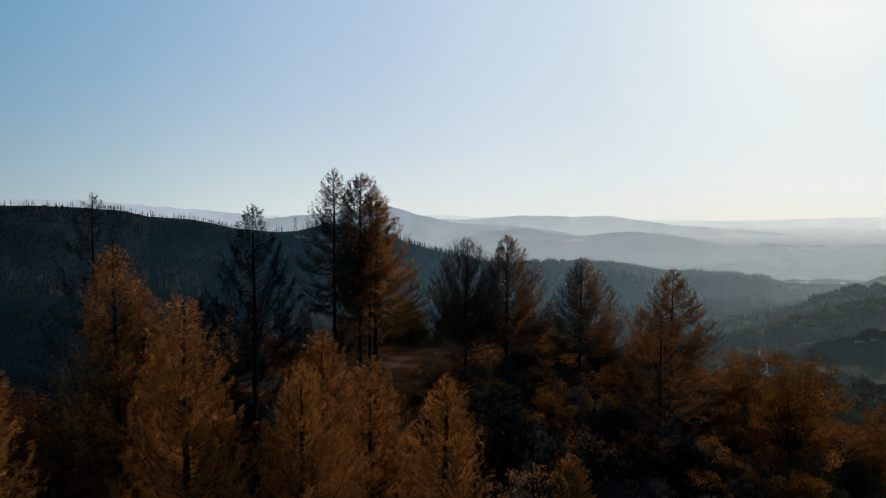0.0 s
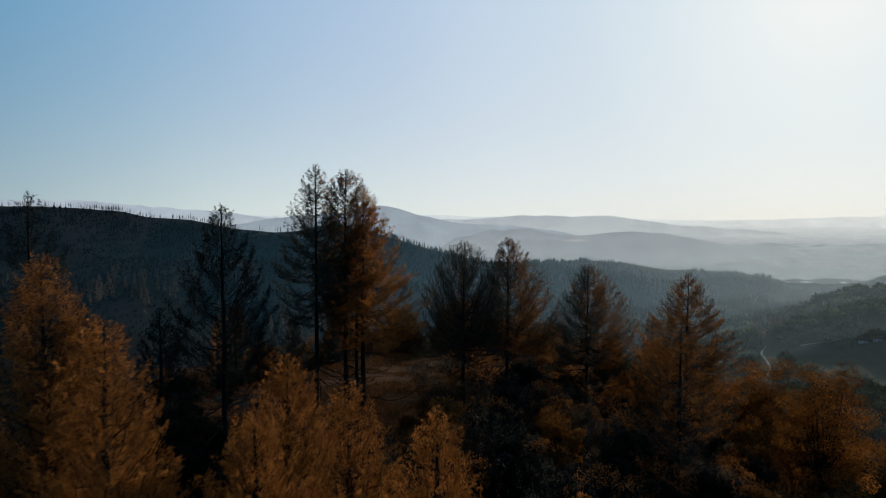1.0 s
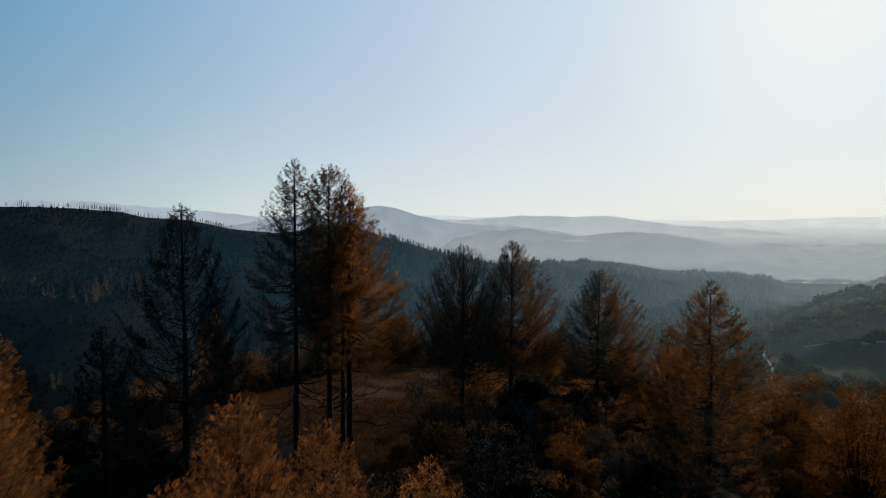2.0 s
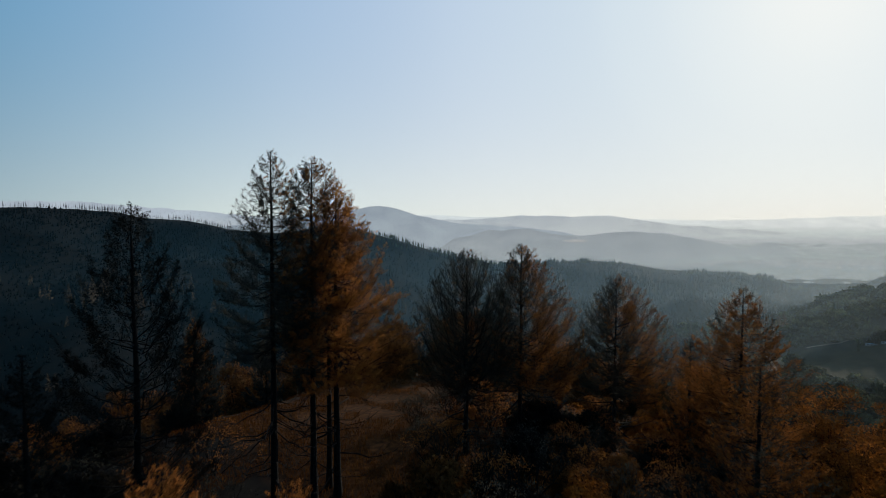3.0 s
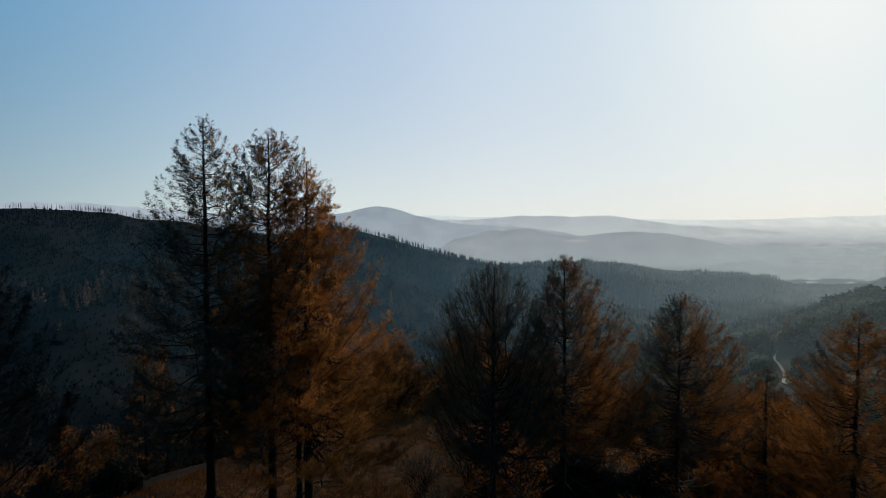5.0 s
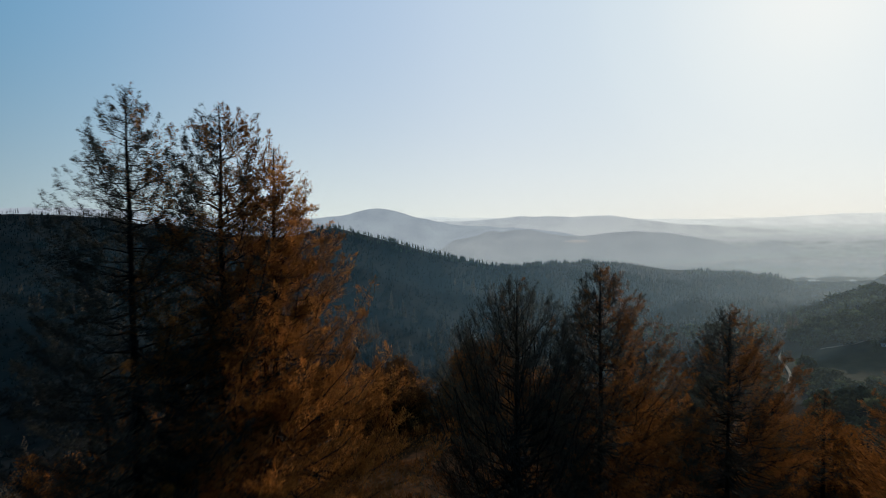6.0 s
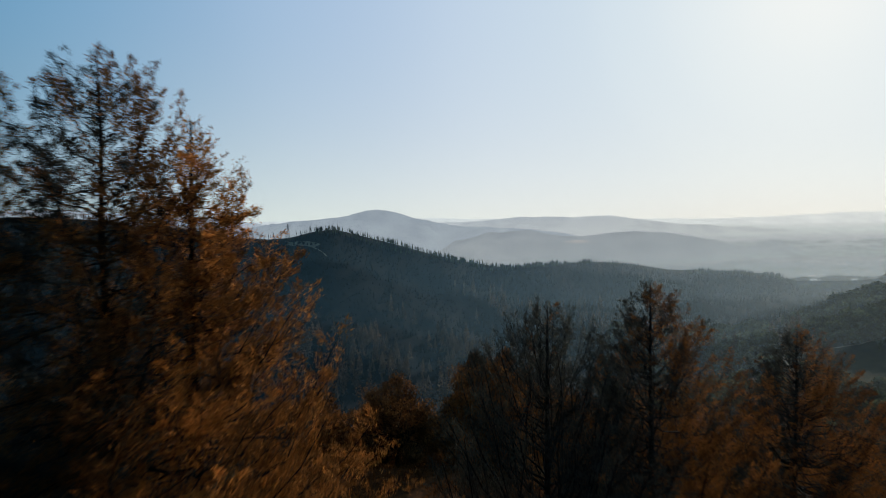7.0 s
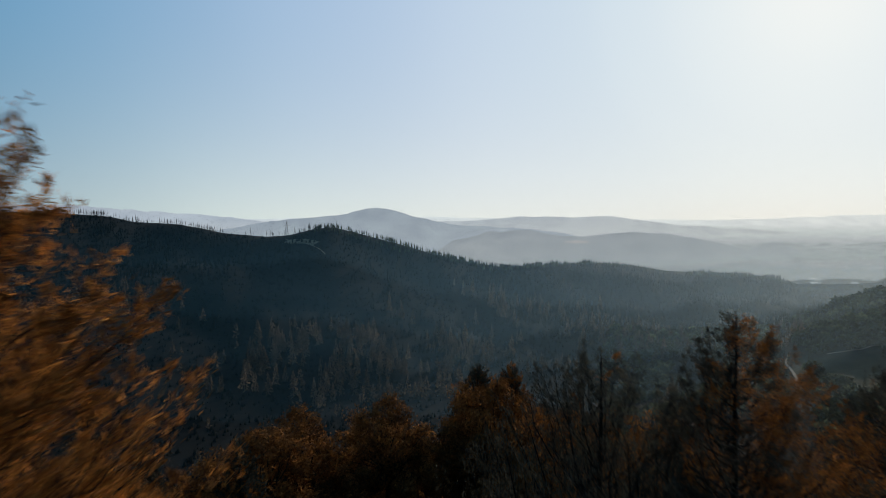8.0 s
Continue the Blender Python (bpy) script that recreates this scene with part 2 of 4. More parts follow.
def far_land(x, y):
    dx, dy = x - MID[0], y - MID[1]
    r = np.hypot(dx, dy)
    az = np.arctan2(dx, dy)
    u = np.tan(np.clip(az, -0.92, 0.92))
    depth = r * np.cos(np.clip(az, -0.92, 0.92))
    rc = ridge_range(u) / np.cos(np.clip(az, -0.92, 0.92))
    crest = EYE_Z + np.interp(u, *RIDGE) * rc * np.cos(np.clip(az, -0.92, 0.92))
    foot = -195 - 10 * smooth((u + 0.2) / 0.6)
    rf = 740 + 60 * np.sin(u * 5 + 1)
    t = (r - rf) / (rc - rf)
    up = foot + (crest - foot) * np.clip(t, 0, 1)
    gully = fbm(x / 260 + y / 900, y / 420, 3, 4) * 70 * np.sin(np.pi * np.clip(t, 0, 1)) ** 0.8
    down = crest + (FLOOR - crest) * smooth((r - rc) / 800)
    z = np.where(r < rc, up + gully, down)
    # the wooded hill on the valley's side
    rh = 980 / np.cos(np.clip(az, -0.92, 0.92))
    top = EYE_Z + np.interp(u, *HILL) * 980
    th = (r - 560) / (rh - 560)
    hill = -172 + (top + 172) * np.where(r < rh, smooth(th) ** 0.8, 1 - smooth((r - rh) / 500)) + fbm(x / 120, y / 120, 9, 3) * 16
    z = np.where(u > 0.25, np.maximum(z, hill), z)
    # behind the camera the land climbs
    back = smooth((np.abs(az) - 1.2) / 0.6)
    z = z * (1 - back) + back * (-60 + 0.05 * r + fbm(x / 300, y / 300, 5, 3) * 60)
    return z


def near_land(x, y):
    z = 1.6 + 0.0 * x
    right = np.maximum(x - 3, 0)
    z = z - 0.0035 * np.minimum(right, 45) ** 2 - 0.16 * right - 0.25 * np.maximum(x - 48, 0)
    z = z - 0.2 * np.maximum(-30 - x, 0)
    z = z - 0.08 * np.maximum(y - 84, 0)
    edge = np.maximum(y - 117, 0.75 * (y - 120) - 0.66 * (x + 8))
    west = 0.43 * (y - 84) - 0.9 * (x + 29.5)
    e = np.maximum(edge, 0)
    z = z - 0.42 * (np.sqrt(e * e + 9) - 3) - 1.2 * smooth(edge / 8 + 0.5)
    z = z - 0.16 * (np.sqrt(np.maximum(west, 0) ** 2 + 9) - 3) - 1.4 * smooth(west / 8 + 0.5)
    return z + fbm(x / 14, y / 14, 1, 4) * 0.9


def land(x, y):
    x, y = np.asarray(x, float), np.asarray(y, float)
    r = np.hypot(x - 5, y - 70)
    w = smooth((r - 70) / 330)
    return near_land(x, y) * (1 - w) + far_land(x, y) * w


def land_z(x, y):
    return float(land(np.array([x]), np.array([y]))[0])


SWARD = (505, 700, -142)   # the open grassy slope


def ground_material():
    """Dry grass on the knoll's top, charred soil and litter elsewhere."""
    m, n, l, out = material("burnt_ground_and_dry_grass")
    p = n.new("ShaderNodeBsdfPrincipled")
    nz, grass = noise_ramp(n, l, 1.6, [(0.3, (0.015, 0.006, 0.0015)), (0.55, (0.049, 0.018, 0.004)), (0.8, (0.105, 0.040, 0.0095))], 8.0)
    _, soil = noise_ramp(n, l, 0.8, [(0.3, (0.004, 0.004, 0.004)), (0.6, (0.010, 0.009, 0.008)), (0.85, (0.024, 0.019, 0.014))], 8.0)
    _, scar = noise_ramp(n, l, 0.006, [(0.42, (0.7, 0.7, 0.7)), (0.75, (1.5, 1.45, 1.35))], 8.0)
    geo = n.new("ShaderNodeNewGeometry")
    dist = n.new("ShaderNodeVectorMath")
    dist.operation = "DISTANCE"
    dist.inputs[1].default_value = (4, 97, 0)
    l.new(geo.outputs["Position"], dist.inputs[0])
    wob, _ = noise_ramp(n, l, 0.08, [(0, (0, 0, 0)), (1, (1, 1, 1))])
    add = n.new("ShaderNodeMath")
    add.operation = "MULTIPLY_ADD"
    l.new(wob.outputs["Fac"], add.inputs[0])
    add.inputs[1].default_value = 36
    l.new(dist.outputs["Value"], add.inputs[2])
    near = n.new("ShaderNodeMapRange")
    near.inputs["From Min"].default_value, near.inputs["From Max"].default_value = 51, 42
    l.new(add.outputs[0], near.inputs["Value"])
    burnt = mix_colour(n, l, 1.0, soil.outputs[0], scar.outputs[0], "MULTIPLY")
    _, sward = noise_ramp(n, l, 0.05, [(0.3, (0.018, 0.021, 0.011)), (0.7, (0.044, 0.045, 0.024))], 8.0)
    dist2 = n.new("ShaderNodeVectorMath")
    dist2.operation = "DISTANCE"
    dist2.inputs[1].default_value = SWARD
    l.new(geo.outputs["Position"], dist2.inputs[0])
    open_slope = n.new("ShaderNodeMapRange")
    open_slope.inputs["From Min"].default_value, open_slope.inputs["From Max"].default_value = 150, 90
    l.new(dist2.outputs["Value"], open_slope.inputs["Value"])
    burnt = mix_colour(n, l, open_slope.outputs[0], burnt, sward.outputs[0])
    l.new(mix_colour(n, l, near.outputs[0], burnt, grass.outputs[0]), p.inputs["Base Color"])
    p.inputs["Roughness"].default_value, p.inputs["Specular IOR Level"].default_value = 1.0, 0.05
    bm = n.new("ShaderNodeBump")
    bm.inputs["Strength"].default_value = 0.6
    l.new(nz.outputs["Fac"], bm.inputs["Height"]), l.new(bm.outputs[0], p.inputs["Normal"])
    l.new(p.outputs[0], out.inputs["Surface"])
    return m


M_GROUND = ground_material()


def build_ground():
    k = 330
    s = np.linspace(-1, 1, k)
    span = math.asinh(4700 / 45)
    gx = 45 * np.sinh(s * span)
    sy = np.linspace(-0.78, 1, k)
    gy = 45 * np.sinh(sy * span) + 70
    X, Y = np.meshgrid(gx, gy)
    Z = land(X, Y)
    v = np.stack([X, Y, Z], -1).reshape(-1, 3)
    i = (np.arange(k - 1)[:, None] * k + np.arange(k - 1)[None]).ravel()
    q = np.stack([i, i + 1, i + k + 1, i + k], 1)
    ob = new("ground", mesh_from("ground", v, q, M_GROUND, smooth=True))
    return tagged(ob, "burnt hillside and valley land with dry orange grass", "ground", kind="structure")


build_ground()


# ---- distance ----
def haze_emission(name, low, high, warm):
    """Hills and town so far off that only lit haze shows, painted as emission."""
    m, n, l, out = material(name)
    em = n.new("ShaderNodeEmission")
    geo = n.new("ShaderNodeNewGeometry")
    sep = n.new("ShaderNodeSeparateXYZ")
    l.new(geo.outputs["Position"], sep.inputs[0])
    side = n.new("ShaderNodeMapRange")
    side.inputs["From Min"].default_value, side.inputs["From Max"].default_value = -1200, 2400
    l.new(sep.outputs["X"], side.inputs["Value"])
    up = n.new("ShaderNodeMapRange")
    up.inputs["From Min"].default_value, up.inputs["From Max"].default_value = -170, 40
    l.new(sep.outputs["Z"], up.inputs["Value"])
    # haze tint set by height and by side, shifting towards the sun
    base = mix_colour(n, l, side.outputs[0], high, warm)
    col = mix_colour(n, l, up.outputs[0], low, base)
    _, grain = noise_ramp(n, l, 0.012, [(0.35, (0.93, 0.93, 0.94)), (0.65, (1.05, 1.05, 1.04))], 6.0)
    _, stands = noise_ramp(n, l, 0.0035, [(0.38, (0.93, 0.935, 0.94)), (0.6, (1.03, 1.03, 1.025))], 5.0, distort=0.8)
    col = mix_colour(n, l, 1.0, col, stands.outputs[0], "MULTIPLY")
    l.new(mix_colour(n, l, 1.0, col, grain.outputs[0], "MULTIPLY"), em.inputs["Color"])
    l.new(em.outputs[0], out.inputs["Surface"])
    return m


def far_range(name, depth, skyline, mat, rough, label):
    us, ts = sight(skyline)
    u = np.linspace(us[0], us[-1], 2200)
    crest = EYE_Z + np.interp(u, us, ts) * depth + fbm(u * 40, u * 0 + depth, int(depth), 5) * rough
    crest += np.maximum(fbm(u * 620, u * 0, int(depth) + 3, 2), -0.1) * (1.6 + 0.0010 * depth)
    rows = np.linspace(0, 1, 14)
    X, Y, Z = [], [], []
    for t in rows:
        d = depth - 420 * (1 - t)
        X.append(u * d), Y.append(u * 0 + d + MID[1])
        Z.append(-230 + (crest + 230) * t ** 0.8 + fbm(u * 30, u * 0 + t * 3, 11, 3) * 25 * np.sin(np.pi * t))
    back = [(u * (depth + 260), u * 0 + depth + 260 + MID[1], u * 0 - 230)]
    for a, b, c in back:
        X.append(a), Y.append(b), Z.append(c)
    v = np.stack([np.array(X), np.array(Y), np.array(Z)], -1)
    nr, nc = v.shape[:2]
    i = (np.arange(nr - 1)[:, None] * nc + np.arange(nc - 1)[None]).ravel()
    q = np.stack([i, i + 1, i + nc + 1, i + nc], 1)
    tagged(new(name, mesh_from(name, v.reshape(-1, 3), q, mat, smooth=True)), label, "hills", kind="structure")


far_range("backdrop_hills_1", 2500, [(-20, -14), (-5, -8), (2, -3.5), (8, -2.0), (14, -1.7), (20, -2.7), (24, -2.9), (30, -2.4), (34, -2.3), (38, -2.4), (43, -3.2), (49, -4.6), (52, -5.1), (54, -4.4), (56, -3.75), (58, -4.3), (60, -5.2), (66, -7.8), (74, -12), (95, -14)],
          haze_emission("haze_glow_hill_near", (0.35, 0.37, 0.375), (0.245, 0.282, 0.335), (0.30, 0.312, 0.312)), 7, "hazy grey wooded hills across the valley")
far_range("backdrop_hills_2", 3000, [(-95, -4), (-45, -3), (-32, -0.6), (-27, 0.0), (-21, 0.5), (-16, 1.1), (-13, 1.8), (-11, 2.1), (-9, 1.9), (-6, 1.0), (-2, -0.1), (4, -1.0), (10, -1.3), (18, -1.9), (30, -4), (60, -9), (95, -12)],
          haze_emission("haze_glow_hill_peak", (0.385, 0.425, 0.455), (0.275, 0.333, 0.395), (0.39, 0.41, 0.42)), 6, "hazy blue-grey hill with a rounded summit")
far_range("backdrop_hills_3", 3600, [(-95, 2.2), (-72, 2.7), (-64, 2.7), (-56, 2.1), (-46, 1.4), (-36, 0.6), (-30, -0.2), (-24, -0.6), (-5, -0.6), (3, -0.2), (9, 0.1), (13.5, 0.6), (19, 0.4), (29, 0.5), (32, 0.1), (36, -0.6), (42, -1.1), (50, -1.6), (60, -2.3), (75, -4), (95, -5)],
          haze_emission("haze_glow_hill_far", (0.53, 0.545, 0.535), (0.41, 0.47, 0.54), (0.475, 0.485, 0.475)), 8, "pale grey hazy hills far off")
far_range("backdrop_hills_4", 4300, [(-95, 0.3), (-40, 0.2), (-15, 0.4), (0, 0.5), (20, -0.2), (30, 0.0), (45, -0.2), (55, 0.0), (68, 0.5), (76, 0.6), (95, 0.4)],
          haze_emission("haze_glow_hill_last", (0.70, 0.725, 0.71), (0.63, 0.70, 0.73), (0.745, 0.76, 0.735)), 7, "last pale hills fading into bright haze")


def plain_drop(d):
    """The height of the wide valley plain, which climbs gently into the haze."""
    return EYE_Z + d * np.interp(d, [1500, 1750, 2000, 2600, 3200, 3700, 4200, 4600], [-0.150, -0.118, -0.092, -0.057, -0.036, -0.022, -0.012, -0.006])


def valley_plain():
    m, n, l, out = material("haze_glow_plain")
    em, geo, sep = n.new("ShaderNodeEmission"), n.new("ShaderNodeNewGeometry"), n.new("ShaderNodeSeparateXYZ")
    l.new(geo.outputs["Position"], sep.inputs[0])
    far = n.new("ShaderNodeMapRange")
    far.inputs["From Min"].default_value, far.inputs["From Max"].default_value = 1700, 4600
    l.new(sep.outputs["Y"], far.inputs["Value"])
    # haze put into the emission colour, paler with distance
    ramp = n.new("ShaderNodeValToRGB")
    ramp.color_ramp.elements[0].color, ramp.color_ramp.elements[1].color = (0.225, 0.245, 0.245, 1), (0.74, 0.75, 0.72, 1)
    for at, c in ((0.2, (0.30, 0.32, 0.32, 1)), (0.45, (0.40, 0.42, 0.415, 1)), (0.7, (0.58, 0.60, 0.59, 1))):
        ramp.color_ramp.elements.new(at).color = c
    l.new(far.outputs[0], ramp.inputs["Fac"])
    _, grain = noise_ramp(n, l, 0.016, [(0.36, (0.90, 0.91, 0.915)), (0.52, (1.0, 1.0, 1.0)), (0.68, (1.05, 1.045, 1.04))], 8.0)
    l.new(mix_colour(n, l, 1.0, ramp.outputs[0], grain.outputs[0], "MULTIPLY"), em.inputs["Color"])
    l.new(em.outputs[0], out.inputs["Surface"])
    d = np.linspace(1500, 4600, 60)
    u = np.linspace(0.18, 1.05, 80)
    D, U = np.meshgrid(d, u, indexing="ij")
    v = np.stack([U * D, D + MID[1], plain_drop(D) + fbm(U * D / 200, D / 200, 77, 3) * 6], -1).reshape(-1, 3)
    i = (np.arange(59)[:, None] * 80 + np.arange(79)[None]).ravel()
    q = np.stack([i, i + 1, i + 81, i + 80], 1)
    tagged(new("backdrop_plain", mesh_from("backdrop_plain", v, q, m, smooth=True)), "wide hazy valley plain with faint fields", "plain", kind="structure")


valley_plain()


# ---- haze sheets before the far land ----
def haze_sheet_material(name, density, low, high, west, east, colour, shade, thin=0.12):
    """Haze put into a sheet's tint and density, passing sunlight on; thicker low and sunward."""
    m, n, l, out = material(name)
    geo = n.new("ShaderNodeNewGeometry")
    sep = n.new("ShaderNodeSeparateXYZ")
    l.new(geo.outputs["Position"], sep.inputs[0])
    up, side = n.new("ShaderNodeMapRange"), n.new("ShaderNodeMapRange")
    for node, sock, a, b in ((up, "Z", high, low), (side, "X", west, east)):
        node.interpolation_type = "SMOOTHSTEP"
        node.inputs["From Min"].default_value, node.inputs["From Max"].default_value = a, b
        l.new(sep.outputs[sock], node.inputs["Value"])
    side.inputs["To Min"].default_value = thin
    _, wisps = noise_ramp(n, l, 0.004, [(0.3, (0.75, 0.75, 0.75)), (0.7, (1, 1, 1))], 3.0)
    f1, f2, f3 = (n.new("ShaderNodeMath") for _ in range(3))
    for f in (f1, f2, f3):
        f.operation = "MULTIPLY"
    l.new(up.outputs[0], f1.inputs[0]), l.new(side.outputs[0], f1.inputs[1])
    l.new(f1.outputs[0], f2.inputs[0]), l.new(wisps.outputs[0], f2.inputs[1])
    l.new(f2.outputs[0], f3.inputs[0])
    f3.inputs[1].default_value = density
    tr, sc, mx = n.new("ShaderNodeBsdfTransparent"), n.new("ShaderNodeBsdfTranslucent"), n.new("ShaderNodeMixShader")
    # haze tint painted bluer on the side away from the sun
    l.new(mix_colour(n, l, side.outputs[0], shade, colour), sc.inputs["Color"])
    l.new(f3.outputs[0], mx.inputs[0]), l.new(tr.outputs[0], mx.inputs[1]), l.new(sc.outputs[0], mx.inputs[2])
    l.new(mx.outputs[0], out.inputs["Surface"])
    return m


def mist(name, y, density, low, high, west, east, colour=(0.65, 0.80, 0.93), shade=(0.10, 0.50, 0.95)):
    """A sheet across the land at the depth y, standing in for lit air."""
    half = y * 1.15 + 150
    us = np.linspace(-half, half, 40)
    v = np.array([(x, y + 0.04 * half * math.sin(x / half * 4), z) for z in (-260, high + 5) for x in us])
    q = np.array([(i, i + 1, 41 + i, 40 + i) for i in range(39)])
    ob = new(name, mesh_from(name, v, q, haze_sheet_material(name, density, low, high, west, east, colour, shade), smooth=True))
    tagged(ob, "thin translucent sheet standing in for haze over the land", "mist", kind="structure")


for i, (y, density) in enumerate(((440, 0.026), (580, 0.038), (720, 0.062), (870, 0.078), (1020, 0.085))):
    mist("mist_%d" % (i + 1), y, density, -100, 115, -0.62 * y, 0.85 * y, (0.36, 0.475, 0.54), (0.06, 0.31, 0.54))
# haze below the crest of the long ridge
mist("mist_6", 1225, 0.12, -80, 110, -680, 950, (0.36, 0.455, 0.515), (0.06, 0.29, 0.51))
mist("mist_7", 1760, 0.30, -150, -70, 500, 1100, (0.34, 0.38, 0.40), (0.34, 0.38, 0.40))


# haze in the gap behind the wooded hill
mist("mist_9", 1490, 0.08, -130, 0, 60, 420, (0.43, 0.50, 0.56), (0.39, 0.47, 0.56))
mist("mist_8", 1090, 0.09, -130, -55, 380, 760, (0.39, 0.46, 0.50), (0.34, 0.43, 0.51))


# ---- trees ----
def conifer(name, x, y, top, radius, label, limbs=150, start=0.1, rise=(12, 50), fill=1.0, leaf=(0.13, 0.034), mats=(M_ORANGE, M_CHAR), orange=0.7, dead=14,
            trunk_r=0.3, side=0.0, shape=0.65, seed=0, bushy=0.17, inner=0.32, keep=1.0, group="burnt conifers", sink=0.3, ragged=0.3, turn=0.0, cap=99.0, scorched=0.0, dense=3.4, lift=0.2, plump=0.19):
    """A conifer with its base on the ground and its tip at the height top: tapered trunk with limbs, bare dead limbs below, a crown of needle sprays.
    Limb tips lie on a rounded cone of that radius; rise: the limbs' slant below and above; scorched: how far the side turned to the old fire is bare."""
    rng = np.random.default_rng(100 + seed)
    z0 = land_z(x, y) - sink
    H = top - z0
    tree = tagged(new(name), label, "tree", group)
    tree.matrix_world = pose(x, y, z0, 0, 0, 0)
    n = 14
    hs = np.linspace(0, 1, n)
    wob = np.cumsum(rng.normal(0, 0.035, (n, 2)), 0) * hs[:, None]
    wob -= wob[-1] * hs[:, None]
    pts = np.column_stack([wob, hs * H])
    rad = trunk_r * (1 - hs) ** 0.8 + 0.018 + 0.12 * np.exp(-hs * 30)

    def trunk_at(t):
        return np.stack([np.interp(t, hs, pts[:, i]) for i in range(3)], -1)

    m = limbs + dead
    q = (np.arange(limbs) + rng.uniform(0, 1, limbs)) / limbs
    q = 1 - (1 - q) ** 1.25
    az = np.arange(m) * 2.39996 + rng.uniform(-0.5, 0.5, m)
    lobe = 1 + side * np.cos(az[:limbs] - turn)
    reach = np.minimum(1.1 * radius * np.maximum((1 - q) ** shape, 0.02), cap) * lobe * (1 - ragged * rng.uniform(0, 1, limbs) ** 1.5) * np.minimum(1, 0.7 + 3 * q)
    slant = np.radians(np.clip(rise[0] + (rise[1] - rise[0]) * q + rng.normal(0, 5, limbs), -15, 68))
    tip_z = H * (start + (1 - start) * q)
    foot_z = np.clip(tip_z - reach * np.tan(slant), H * start * 0.5, None)
    t = np.concatenate([foot_z / H, rng.uniform(0.1, max(start, 0.25) * 1.15, dead)])
    base = trunk_at(t)
    flat = np.column_stack([np.cos(az), np.sin(az), np.zeros(m)])
    tip = base + flat * np.concatenate([reach, radius * rng.uniform(0.45, 0.95, dead)])[:, None]
    tip[:limbs, 2] = tip_z
    tip[limbs:, 2] += rng.normal(0.1, 0.9, dead)
    size = np.linalg.norm(tip - base, axis=1)
    ss = np.linspace(0, 1, 6)
    line = base[:, None] * (1 - ss[None, :, None]) + tip[:, None] * ss[None, :, None]
    line[..., 2] -= (size * rng.uniform(0.08, 0.30, m))[:, None] * np.sin(np.pi * ss)[None]
    line += rng.normal(0, 0.045, (m, 6, 3)) * size[:, None, None] * (ss * (1 - ss) * 4)[None, :, None]
    lr = np.where(np.arange(m) < limbs, 0.009 + 0.009 * size, 0.014 + 0.010 * size)[:, None] * (1 - ss[None] * 0.8)
    # branchlets set on both sides of the outer part of each limb
    k = np.clip((size * dense + 2).astype(int), 2, 24)
    k[limbs:] = 6
    own = np.repeat(np.arange(m), k)
    order = np.concatenate([np.arange(i) for i in k])
    s = inner + (1 - inner) * np.clip((order + rng.uniform(0.05, 0.95, len(own))) / k[own], 0, 1) ** 0.85
    last = order == k[own] - 1
    s[last] = 1.0
    seg = np.minimum((s * 5).astype(int), 4)
    f = s * 5 - seg
    p = line[own, seg] * (1 - f[:, None]) + line[own, seg + 1] * f[:, None]
    tan = unit(line[own, seg + 1] - line[own, seg])
    across = unit(np.cross(tan, np.array([[0, 0, 1.0]])))
    sgn = np.where(order % 2, 1.0, -1.0)[:, None] * np.where(last, 0.1, 1.0)[:, None]
    d = unit(tan * 0.6 + across * sgn * (0.45 + 0.6 * (1 - s))[:, None] + rng.normal(0, 0.3, (len(own), 3)) + np.array([[0, 0, lift]]))
    tl = (0.10 + 0.26 * np.clip(size[own] / 1.6, 0, 1) + bushy * size[own] * (1.15 - s)) * rng.uniform(0.6, 1.35, len(own))
    bits = [tube(pts, rad)]
    bits += [sticks(line[:limbs, i], line[:limbs, i + 1], lr[:limbs, i], lr[:limbs, i + 1], 3) for i in range(5)]
    on = own < limbs
    bits.append(needles(p[on], d[on], tl[on], np.full(on.sum(), 0.016), rng))
    off = ~on
    bits.append(sticks(p[off], (p + d * (0.5 + tl * 1.6)[:, None])[off], np.full(off.sum(), 0.016), np.full(off.sum(), 0.005), 3))
    link_part("trunk", mesh_from("trunk", *merge(bits), M_BARK), tree)
    for j in range(limbs, m):
        link_part("bare_limb", mesh_from("bare_limb", *tube(line[j], lr[j], 5), M_BARK), tree)
    # a plume of needles round each branchlet of the limbs above
    has = on & (rng.uniform(0, 1, m) < keep - scorched * np.clip(-np.sin(az) * 1.3, 0, 1))[own]
    lush = rng.uniform(0.55, 1.35, m)[own] * rng.uniform(0.35, 1.5, len(own))
    cnt = np.where(has, rng.poisson(np.maximum(fill * lush * (9 + tl * 62) * np.clip(size[own] / 1.1, 0.25, 1), 0.01)), 0)
    w = np.repeat(np.arange(len(own)), cnt)
    along = rng.uniform(0.0, 1.0, len(w)) ** 0.8
    wide = (0.03 + plump * tl[w]) * (1.05 - 0.8 * along)
    off_axis = rng.normal(0, 1, (len(w), 3)) * wide[:, None] * np.array([[1, 1, 0.75]])
    pp = p[w] + d[w] * (tl[w] * along * 1.06)[:, None] + off_axis
    puff = unit(unit(off_axis) + 0.5 * d[w] + 0.5 * flat[own[w]] + np.array([[0, 0, 0.25]]))
    dd = unit(d[w] * 0.7 + rng.normal(0, 0.55, (len(w), 3)) + np.array([[0, 0, 0.25]]))
    ln = leaf[0] * rng.uniform(0.6, 1.5, len(w))
